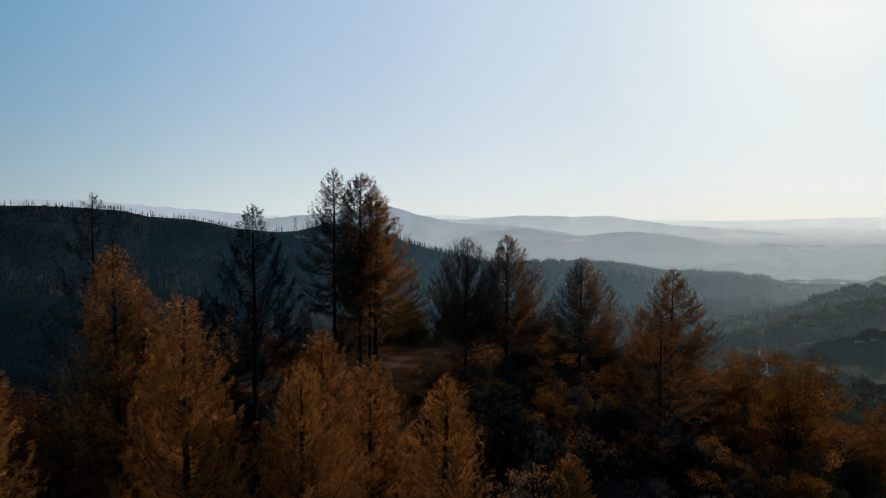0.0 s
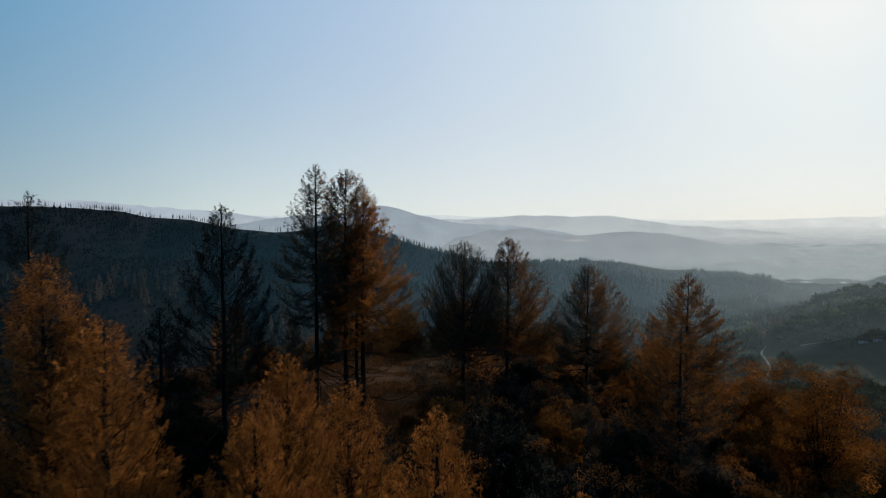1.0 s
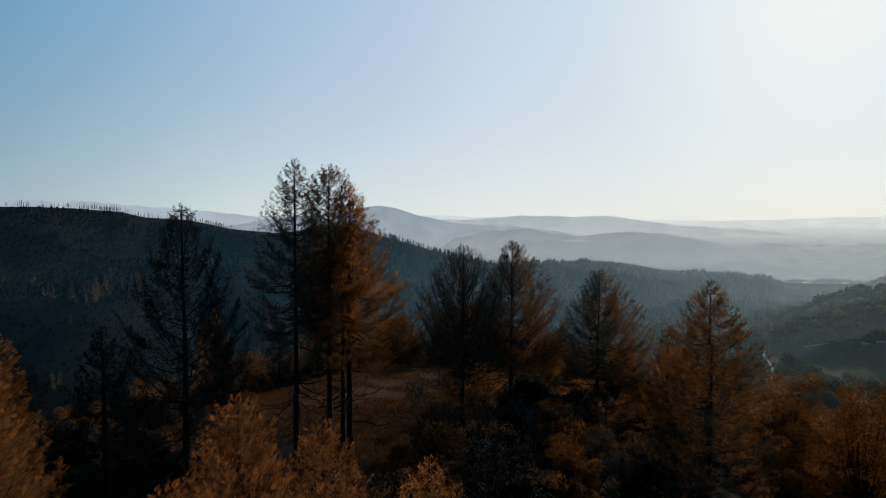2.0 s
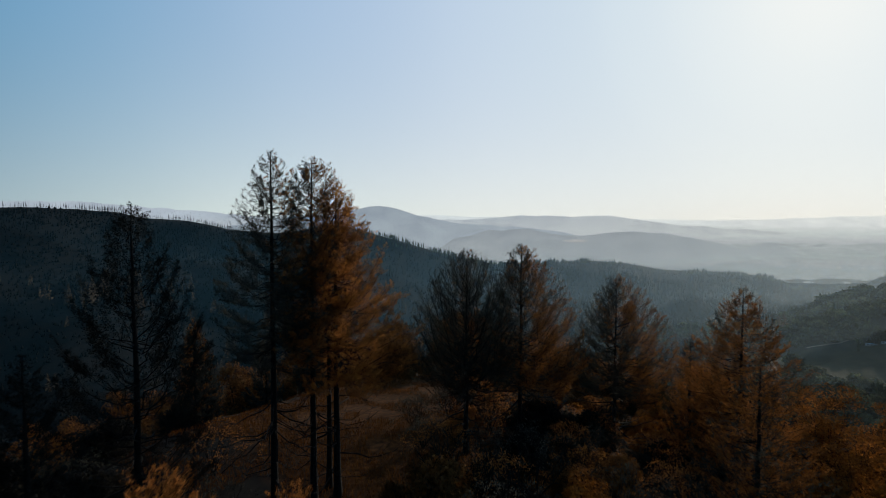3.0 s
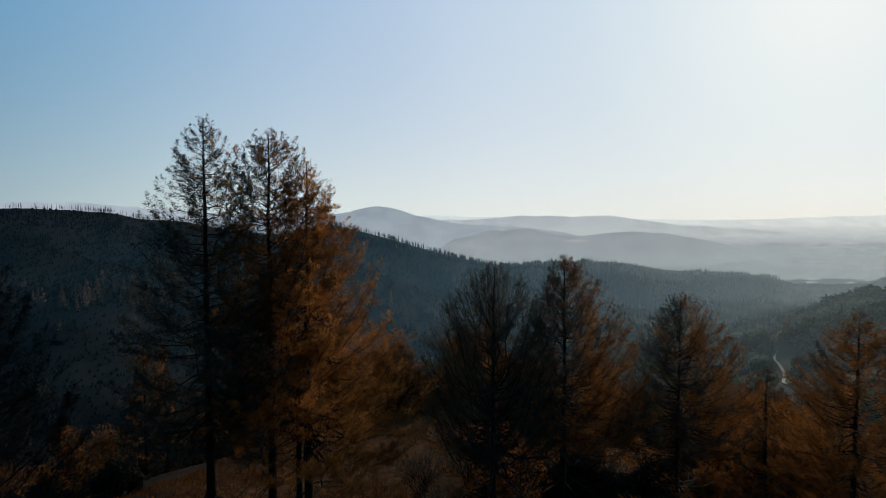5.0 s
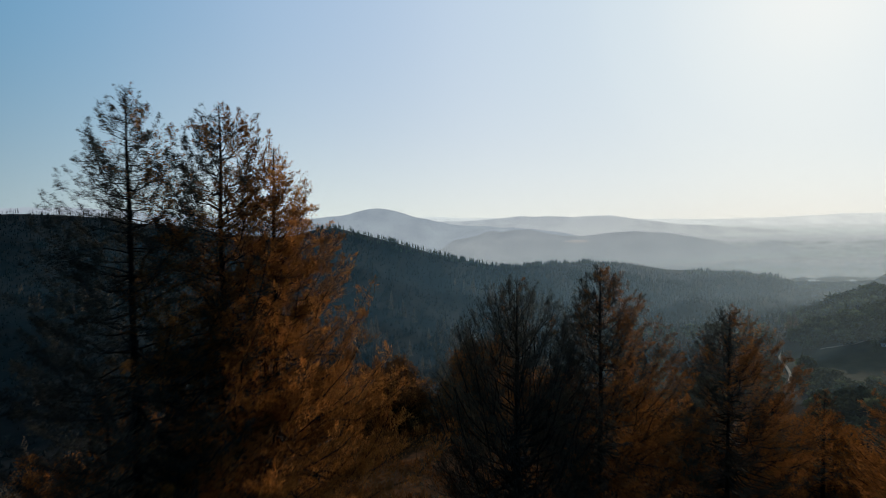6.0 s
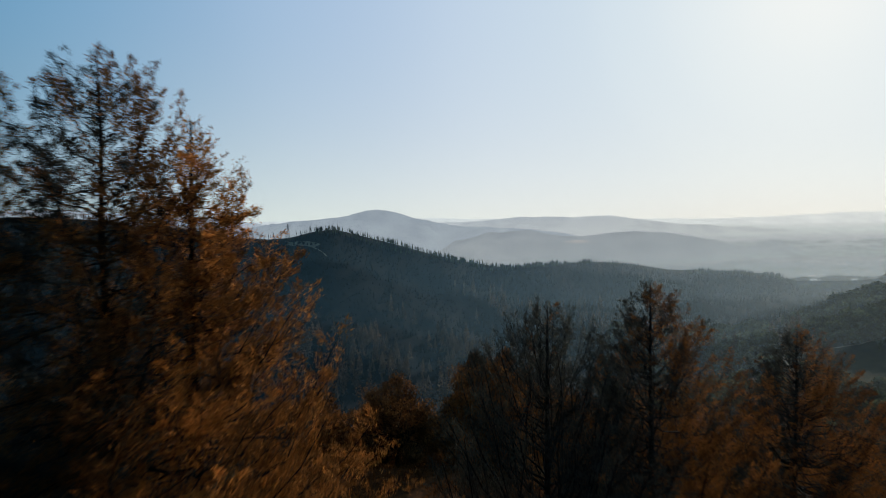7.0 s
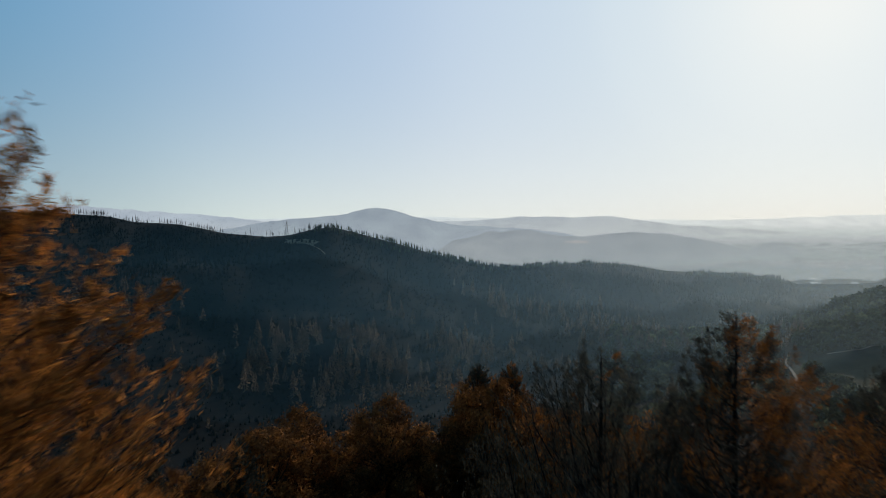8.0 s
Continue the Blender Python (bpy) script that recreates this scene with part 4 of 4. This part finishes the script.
def far_rounds(name, xs, ys, size, mat, label, leaves=46, fine=1.0):
    """Round-headed trees far off, each a heap of leaf clumps on a stem."""
    rng = np.random.default_rng(len(xs) + 5)
    base = np.column_stack([xs, ys, land(xs, ys)])
    own = np.repeat(np.arange(len(xs)), leaves)
    q = unit(rng.normal(size=(len(own), 3))) * rng.uniform(0.5, 1, (len(own), 1))
    q[:, 2] = np.abs(q[:, 2]) * 0.9 + 0.25
    p = base[own] + q * size[own][:, None] * np.array([[0.6, 0.6, 0.75]])
    ln = size[own] * fine * rng.uniform(0.22, 0.45, len(own))
    v, f = needles(p, unit(rng.normal(size=p.shape)), ln, ln * 1.1, rng)
    st = sticks(base - np.array([[0, 0, 1.0]]), base + np.column_stack([xs * 0, xs * 0, size * 0.6]), size * 0.04, size * 0.02, 3)
    tone = np.concatenate([np.clip(rng.normal(0, 0.3, len(xs)), -0.6, 0.8)[own], np.full(len(st[1]), -0.6)])
    ob = new(name, mesh_from(name, *merge([(v, f), st]), mat, tone=tone))
    return tagged(ob, label, "woods", kind="stuff")


def fan(count, u0, u1, d0, d1, seed):
    rng = np.random.default_rng(seed)
    u = rng.uniform(u0, u1, count)
    d = np.sqrt(rng.uniform(d0 * d0, d1 * d1, count))
    return MID[0] + u * d, MID[1] + d, rng


# burnt conifers on the long slope, thicker in some folds and towards the valley
x, y, rng = fan(14000, -0.95, 0.64, 900, 1640, 41)
r = np.hypot(x, y - MID[1])
u = x / (y - MID[1])
thick = fbm(x / 120, y / 120, 21, 3) * 1.2 - 0.02 + 0.85 * smooth((u + 0.1) / 0.3)
ok = (rng.uniform(0, 1, len(x)) < np.clip(thick, 0.16, 1)) & (y - MID[1] < ridge_range(u) - 10 - 60 * (u < -0.22))
x, y = x[ok], y[ok]
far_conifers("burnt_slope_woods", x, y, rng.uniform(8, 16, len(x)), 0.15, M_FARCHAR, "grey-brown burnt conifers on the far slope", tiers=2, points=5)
x, y, rng = fan(13000, -0.95, 0.68, 880, 1620, 51)
ok = y - MID[1] < ridge_range(x / (y - MID[1])) - 18
x, y = x[ok], y[ok]
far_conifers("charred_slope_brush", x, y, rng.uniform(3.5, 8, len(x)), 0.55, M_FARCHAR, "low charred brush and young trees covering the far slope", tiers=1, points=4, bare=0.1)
x, y, rng = fan(5200, -0.95, 0.6, 330, 960, 42)
thick = fbm(x / 75, y / 75, 27, 3) * 2.4 - 0.75 + 0.2 * smooth((x / y + 0.35) / 0.2)
ok = rng.uniform(0, 1, len(x)) < np.clip(thick, 0.02, 1)
x, y = x[ok], y[ok]
far_sprays("lower_slope_woods", x, y, rng.uniform(12, 27, len(x)), 0.2, M_FARWOOD, "grey-brown burnt conifers in groups on the lower slope", count=34, leaf=0.2)
rng = np.random.default_rng(67)
spots = np.concatenate([rng.normal((x, y), (w, w * 0.8), (n, 2)) for x, y, w, n in ((-226, 905, 26, 34), (-238, 846, 24, 18), (-120, 905, 24, 40), (-80, 872, 26, 26), (36, 950, 30, 30), (10, 985, 24, 14), (-132, 790, 30, 22), (-242, 785, 26, 16), (98, 1240, 36, 16),
                                                                              (185, 1185, 55, 24), (-84, 1068, 14, 9), (-490, 960, 45, 22), (250, 1015, 60, 30), (320, 960, 60, 26))])
far_sprays("lower_slope_stands", spots[:, 0], spots[:, 1], rng.uniform(19, 35, len(spots)), 0.17, M_FARWOOD, "stands of tall grey-brown scorched conifers on the lower slope", count=150, leaf=0.06)
# thin dark trees down the shoulder of the ridge
n = 1100
u = np.random.default_rng(63).uniform(-0.215, 0.16, n)
u = u[0.5 * fbm(u * 60, u * 0, 18, 2) + 0.42 > np.random.default_rng(64).uniform(0, 0.55, n)]
d = ridge_range(u) + np.random.default_rng(65).uniform(-40, 15, len(u))
far_conifers("shoulder_woods", MID[0] + u * d, MID[1] + d, 5 + 11 * np.random.default_rng(66).beta(1.8, 2.2, len(u)), 0.17, M_FARGREEN, "thin dark conifers down the shoulder of the ridge", tiers=5, points=5, bare=0.15, stem=0.02)
x, y, rng = fan(5000, -0.95, 0.5, 330, 900, 52)
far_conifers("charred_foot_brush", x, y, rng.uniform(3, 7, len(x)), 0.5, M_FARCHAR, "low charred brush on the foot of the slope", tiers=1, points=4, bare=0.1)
# bare trees along the ridge line
n = 1300
u = np.random.default_rng(43).triangular(-0.95, -0.4, -0.14, n)
gap = 0.6 * fbm(u * 26, u * 0, 8, 3) + 0.24 > np.random.default_rng(44).uniform(0, 0.5, n)
u = u[gap]
d = ridge_range(u) + np.random.default_rng(45).uniform(-30, 20, len(u))
far_conifers("ridge_snags", MID[0] + u * d, MID[1] + d, 5 + 15 * np.random.default_rng(46).beta(1.6, 2.4, len(u)), 0.085, M_HAZED_SNAG, "bare burnt trees along the ridge line", tiers=4, points=5, bare=0.3, stem=0.02)
n = 1700
u = np.random.default_rng(53).uniform(0.1, 0.95, n)
d = ridge_range(u) + np.random.default_rng(55).uniform(-30, 20, n)
far_conifers("ridge_woods", MID[0] + u * d, MID[1] + d, (3.5 + 11 * np.random.default_rng(56).beta(1.4, 2.4, n)) * np.clip(1 + 1.1 * fbm(u * 45, u * 0, 58, 3), 0.5, 1.5), 0.26, M_FARGREEN, "dark conifers along the far ridge", tiers=3, points=6)
x, y, rng = fan(3600, 0.26, 1.0, 260, 1020, 47)
ok = (fbm(x / 60, y / 60, 25, 3) * 3.4 + 0.5 > rng.uniform(0, 1, len(x))) & (np.hypot((x - SWARD[0]) / 1.3, y - SWARD[1]) > 60) & (np.abs(x - 0.53 * y - 20) > 14)
x, y = x[ok], y[ok]
far_rounds("valley_oaks", x, y, 8 + 13 * rng.beta(1.5, 2.5, len(x)), M_FARGREEN, "dull green oaks on the valley side", 120, 0.6)
x, y, rng = fan(450, -0.22, 0.35, 135, 420, 48)
far_rounds("slope_oaks", x, y, rng.uniform(6, 11, len(x)), M_OAKDULL, "brown oaks on the slope below the knoll", 70)
x, y, rng = fan(900, -0.95, -0.22, 135, 430, 58)
far_rounds("charred_slope_oaks", x, y, rng.uniform(6, 11, len(x)), M_CHAR, "charred oaks on the dark slope below the knoll", 60)
x, y, rng = fan(900, 0.35, 1.0, 140, 420, 50)
far_rounds("slope_thickets", x, y, rng.uniform(5, 10, len(x)), M_OLIVE, "dark olive trees on the near valley slope", 70)
x, y, rng = fan(160, 0.45, 1.0, 700, 1000, 49)
far_conifers("valley_conifers", x, y, rng.uniform(10, 20, len(x)), 0.19, M_FARGREEN, "dark conifers on the valley side")


# ---- dry grass of the field ----
def field_grass():
    rng = np.random.default_rng(61)
    x, y = rng.uniform(-30, 16, 60000), rng.uniform(66, 121, 60000)
    ok = (0.75 * (y - 120) - 0.66 * (x + 8) < 1) & (0.43 * (y - 84) - 0.9 * (x + 29.5) < 0.5) & (fbm(x / 5, y / 5, 31, 2) > -0.12)
    x, y = x[ok], y[ok]
    p = np.column_stack([x, y, land(x, y) - 0.03])
    d = unit(np.column_stack([rng.normal(0, 0.4, len(x)), rng.normal(0, 0.4, len(x)), np.ones(len(x))]))
    v, f = blades(p, d, rng.uniform(0.25, 0.7, len(x)), rng.uniform(0.03, 0.08, len(x)), rng)
    tagged(new("dry_grass", mesh_from("dry_grass", v, f, M_DRYGRASS)), "dry orange-brown grass of the clearing", "grass", kind="stuff")


field_grass()


# ---- works on the far land ----
def plain_material(name, colour, roughness=0.7, metal=0.0, var=0.15):
    dark = tuple(c * (1 - var) for c in colour)
    light = tuple(min(1, c * (1 + var)) for c in colour)
    m = rough_surface(name, 2.0, 0.2, [(0.3, dark), (0.7, light)], [(0.3, (0.85, 0.85, 0.85)), (0.7, (1, 1, 1))], 0.15, roughness)
    for node in m.node_tree.nodes:
        if node.type == "BSDF_PRINCIPLED":
            node.inputs["Metallic"].default_value = metal
    return m


M_STEEL = plain_material("weathered_steel", (0.22, 0.23, 0.24), 0.5, 0.6)
M_WALLS = plain_material("pale_house_wall", (0.70, 0.67, 0.62))
M_TILE = plain_material("dark_roof_tiles", (0.12, 0.09, 0.08))
M_ZINC = plain_material("sunlit_zinc_sheet", (0.8, 0.8, 0.8), 0.22, 1.0, 0.05)
M_PANE = plain_material("dark_window_glass", (0.03, 0.035, 0.04), 0.1)
M_DIRT = rough_surface("pale_dirt_road", 0.5, 0.05, [(0.3, (0.22, 0.17, 0.11)), (0.7, (0.36, 0.29, 0.20))], [(0.3, (0.8, 0.8, 0.8)), (0.7, (1, 1, 1))], 0.3)
M_SCAR = rough_surface("bare_tan_soil", 0.3, 0.03, [(0.3, (0.14, 0.09, 0.05)), (0.7, (0.34, 0.23, 0.13))], [(0.3, (0.55, 0.55, 0.55)), (0.7, (1, 1, 1))], 0.3)


def box(x0, x1, y0, y1, z0, z1):
    v = np.array([(x, y, z) for z in (z0, z1) for y in (y0, y1) for x in (x0, x1)], float)
    q = [(0, 2, 3, 1), (4, 5, 7, 6), (0, 1, 5, 4), (2, 6, 7, 3), (0, 4, 6, 2), (1, 3, 7, 5)]
    return v, np.array([t for a, b, c, d in q for t in ((a, b, c), (a, c, d))])


def house(x, y, z, turn, roof_mat, label, long=14.0, wide=8.0, group="valley houses", wall_mat=M_WALLS, pitch=2.6):
    ob = tagged(new("house"), label, "house", group)
    ob.matrix_world = pose(x, y, z, 0, 0, turn)
    a, b, h = long / 2, wide / 2, 3.2
    part = link_part("wall", mesh_from("wall", *box(-a, a, -b, b, -2.0, h), wall_mat), ob)
    v = np.array([(-a - 0.6, -b - 0.6, h), (a + 0.6, -b - 0.6, h), (a + 0.6, b + 0.6, h), (-a - 0.6, b + 0.6, h), (-a - 0.6, 0, h + pitch), (a + 0.6, 0, h + pitch)], float)
    f = np.array([(0, 1, 5), (0, 5, 4), (2, 3, 4), (2, 4, 5), (0, 4, 3), (1, 2, 5), (0, 3, 2), (0, 2, 1)])
    link_part("roof", mesh_from("roof", v, f, roof_mat), ob)
    for i in (-0.6, 0.0, 0.6):
        link_part("window", mesh_from("window", *box(i * a - 0.7, i * a + 0.7, -b - 0.06, -b + 0.05, 1.0, 2.3), M_PANE), ob)
    link_part("chimney", mesh_from("chimney", *box(a * 0.5 - 0.4, a * 0.5 + 0.4, 0.6, 1.4, h, h + 3.6), M_TILE), ob)
    return ob


def pylon(x, y, tall):
    """A lattice tower for a power line, with three cross-arms."""
    ob = tagged(new("power_pylon"), "steel lattice power pylon on the burnt ridge", "pylon", "power pylons")
    ob.matrix_world = pose(x, y, land_z(x, y) - 0.5, 0, 0, 25)
    hs = np.linspace(0, 1, 9) ** 0.9
    half = 3.4 * (1 - hs) ** 1.3 + 0.7
    corner = np.array([(-1, -1), (1, -1), (1, 1), (-1, 1)])
    ring = np.array([[(*(c * w), h * tall) for c in corner] for w, h in zip(half, hs)])
    for c in range(4):
        link_part("leg", mesh_from("leg", *sticks(ring[:-1, c], ring[1:, c], 0.22, 0.22, 4), M_STEEL), ob)
    cross = []
    for c in range(4):
        n = (c + 1) % 4
        cross += [sticks(ring[:-1, c], ring[1:, n], 0.1, 0.1, 3), sticks(ring[:-1, n], ring[1:, c], 0.1, 0.1, 3), sticks(ring[1:, c], ring[1:, n], 0.1, 0.1, 3)]
    link_part("bracing", mesh_from("bracing", *merge(cross), M_STEEL), ob)
    for z, w in ((0.72, 6.5), (0.83, 5.2), (0.94, 4.0)):
        e = np.array([[-w, 0, z * tall], [w, 0, z * tall]])
        arm = [sticks([[-w, 0, z * tall]], [[w, 0, z * tall]], 0.2, 0.2, 4)]
        for sgn in (-1, 1):
            arm.append(sticks([[0, 0, z * tall + 2.0]], [[sgn * w, 0, z * tall]], 0.12, 0.12, 3))
        a = link_part("cross_arm", mesh_from("cross_arm", *merge(arm), M_STEEL), ob)
        for sgn in (-1, 1):
            link_part("insulator", mesh_from("insulator", *sticks([[sgn * w, 0, z * tall]], [[sgn * w, 0, z * tall - 1.8]], 0.16, 0.12, 5), M_PANE), a)
    return ob


pylon(-352, 1382, 33)


def track(name, points, width, mat, label, lift=0.8):
    """A road laid over the land."""
    p = np.array(points, float)
    t = np.linspace(0, 1, len(p))
    tt = np.linspace(0, 1, 10 * len(p))
    xy = np.column_stack([np.interp(tt, t, p[:, i]) for i in (0, 1)])
    for _ in range(6):
        xy[1:-1] = (xy[:-2] + xy[1:-1] * 2 + xy[2:]) / 4
    n = unit(np.gradient(xy, axis=0))[:, ::-1] * np.array([[1, -1]])
    w = width * (1 + 0.35 * vnoise(tt * 20, tt * 0, 5))[:, None]
    rows = [xy + n * w * k for k in (-0.5, 0, 0.5)]
    v = np.concatenate([np.column_stack([r, land(r[:, 0], r[:, 1]) + lift]) for r in rows])
    m = len(xy)
    q = np.array([(j * m + i, j * m + i + 1, (j + 1) * m + i + 1, (j + 1) * m + i) for j in (0, 1) for i in range(m - 1)])
    tagged(new(name, mesh_from(name, v, q, mat)), label, "road", kind="structure")


track("road_1", [(384, 680), (388, 694), (410, 728), (421, 756), (428, 784), (446, 806)], 3.0, M_DIRT, "pale winding dirt road in the valley", 1.2)
track("road_2", [(486, 792), (500, 780), (516, 772), (530, 774), (556, 762)], 2.2, M_DIRT, "pale dirt lane along the open slope", 1.5)
track("road_3", [(-350, 1352), (-326, 1322), (-294, 1288), (-268, 1262), (-246, 1236), (-232, 1214)], 2.5, M_SCAR, "pale dirt track below the ridge", 1.5)
track("clearing", [(-340, 1330), (-312, 1310), (-286, 1290), (-262, 1272)], 18, M_SCAR, "bare tan clearing on the burnt ridge", 1.0)

for x, y, turn in ((541, 750, -30), (556, 744, -38), (564, 752, -22)):
    house(x, y, land_z(x, y) - 1.6, turn, M_ZINC, "low house with a shining pale metal roof on the open slope", 12, 6, pitch=0.35)

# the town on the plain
# walls and roofs emit: sunlit haze put into their colour, roofs brightest
M_TOWNWALL = haze_emission("haze_glow_town_wall", (0.33, 0.345, 0.345), (0.37, 0.385, 0.38), (0.42, 0.425, 0.415))
M_TOWNROOF = haze_emission("haze_glow_town_roof", (0.62, 0.62, 0.60), (0.64, 0.64, 0.62), (0.68, 0.67, 0.65))
rng = np.random.default_rng(71)
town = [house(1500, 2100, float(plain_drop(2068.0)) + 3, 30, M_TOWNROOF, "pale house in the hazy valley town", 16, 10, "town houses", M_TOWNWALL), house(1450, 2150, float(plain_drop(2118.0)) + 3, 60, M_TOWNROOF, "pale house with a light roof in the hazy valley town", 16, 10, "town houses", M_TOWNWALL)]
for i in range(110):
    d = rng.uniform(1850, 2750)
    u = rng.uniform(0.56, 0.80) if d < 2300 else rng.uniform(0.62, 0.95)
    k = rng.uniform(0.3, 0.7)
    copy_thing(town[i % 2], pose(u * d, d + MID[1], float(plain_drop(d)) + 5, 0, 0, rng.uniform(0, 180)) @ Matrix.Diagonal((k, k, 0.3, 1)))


def warehouse(x, y, z, turn, long, wide, roof_mat):
    """Long low building with a slight roof fall, in shining sheet metal or haze glow."""
    ob = tagged(new("warehouse"), "long low warehouse with a bright roof in the hazy town", "building", "town warehouses")
    ob.matrix_world = pose(x, y, z, 0, 0, turn)
    a, b = long / 2, wide / 2
    link_part("wall", mesh_from("wall", *box(-a, a, -b, b, -2.0, 5.0), M_TOWNWALL), ob)
    v, f = box(-a - 0.5, a + 0.5, -b - 0.5, b + 0.5, 5.0, 5.3)
    v[:, 2] += 0.13 * (v[:, 0] + a) * (v[:, 2] > 4.9)
    link_part("roof", mesh_from("roof", v, f, roof_mat), ob)
    link_part("door", mesh_from("door", *box(-2, 2, -b - 0.08, -b + 0.05, -1.0, 3.6), M_TOWNWALL), ob)
    return ob


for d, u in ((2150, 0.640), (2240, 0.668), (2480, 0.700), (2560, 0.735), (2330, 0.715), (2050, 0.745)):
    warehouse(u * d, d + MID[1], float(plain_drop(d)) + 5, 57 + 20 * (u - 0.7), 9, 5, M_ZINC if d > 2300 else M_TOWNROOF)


def town_trees():
    """Rows and clumps of trees between the houses of the plain, glowing with painted haze."""
    rng = np.random.default_rng(83)
    d = rng.uniform(1780, 3000, 1500)
    u = rng.uniform(0.5, 0.98, 1500)
    ok = fbm(u * 30, d / 160, 84, 3) + 0.12 > rng.uniform(0, 0.5, 1500)
    d, u = d[ok], u[ok]
    base = np.column_stack([u * d, d + MID[1], plain_drop(d) + 3])
    size = rng.uniform(5, 11, len(d))
    own = np.repeat(np.arange(len(d)), 26)
    q = unit(rng.normal(size=(len(own), 3))) * rng.uniform(0.4, 1, (len(own), 1)) * np.array([[1.5, 1.5, 0.6]])
    q[:, 2] = np.abs(q[:, 2]) + 0.3
    ln = size[own] * rng.uniform(0.3, 0.6, len(own))
    v, f = needles(base[own] + q * size[own][:, None], unit(rng.normal(size=q.shape)), ln, ln, rng)
    mat = haze_emission("haze_glow_town_trees", (0.27, 0.295, 0.30), (0.30, 0.32, 0.325), (0.345, 0.36, 0.355))
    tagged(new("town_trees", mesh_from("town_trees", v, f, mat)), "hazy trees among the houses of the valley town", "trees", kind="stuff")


town_trees()


def pale_field():
    """A bare pale field high on the hazy hills across the valley."""
    m, n, l, out = material("haze_glow_field")
    # the field emits its hazed colour, as the hill behind it does
    em = n.new("ShaderNodeEmission")
    _, c = noise_ramp(n, l, 0.03, [(0.3, (0.35, 0.355, 0.35)), (0.7, (0.43, 0.41, 0.39))], 5.0)
    l.new(c.outputs[0], em.inputs["Color"]), l.new(em.outputs[0], out.inputs["Surface"])
    u = np.linspace(0.206, 0.252, 24)
    bow = np.sin(np.linspace(0.15, np.pi - 0.1, 24)) * (1 + 0.5 * vnoise(u * 200, u * 0, 3))
    rows = []
    for k in (-1, 1):
        t = 0.845 + k * 0.022 * bow + 0.02 * (u - 0.23) / 0.025
        d = 2500 - 420 * (1 - t)
        rows.append(np.column_stack([u * (d - 12), d - 12 + MID[1], EYE_Z - 0.038 * (d - 12) + k * 5.5 * bow]))
    v = np.concatenate(rows)
    q = np.array([(i, i + 1, 24 + i + 1, 24 + i) for i in range(23)])
    tagged(new("backdrop_field", mesh_from("backdrop_field", v, q, m)), "pale bare field on the hazy hills", "field", kind="structure")


pale_field()
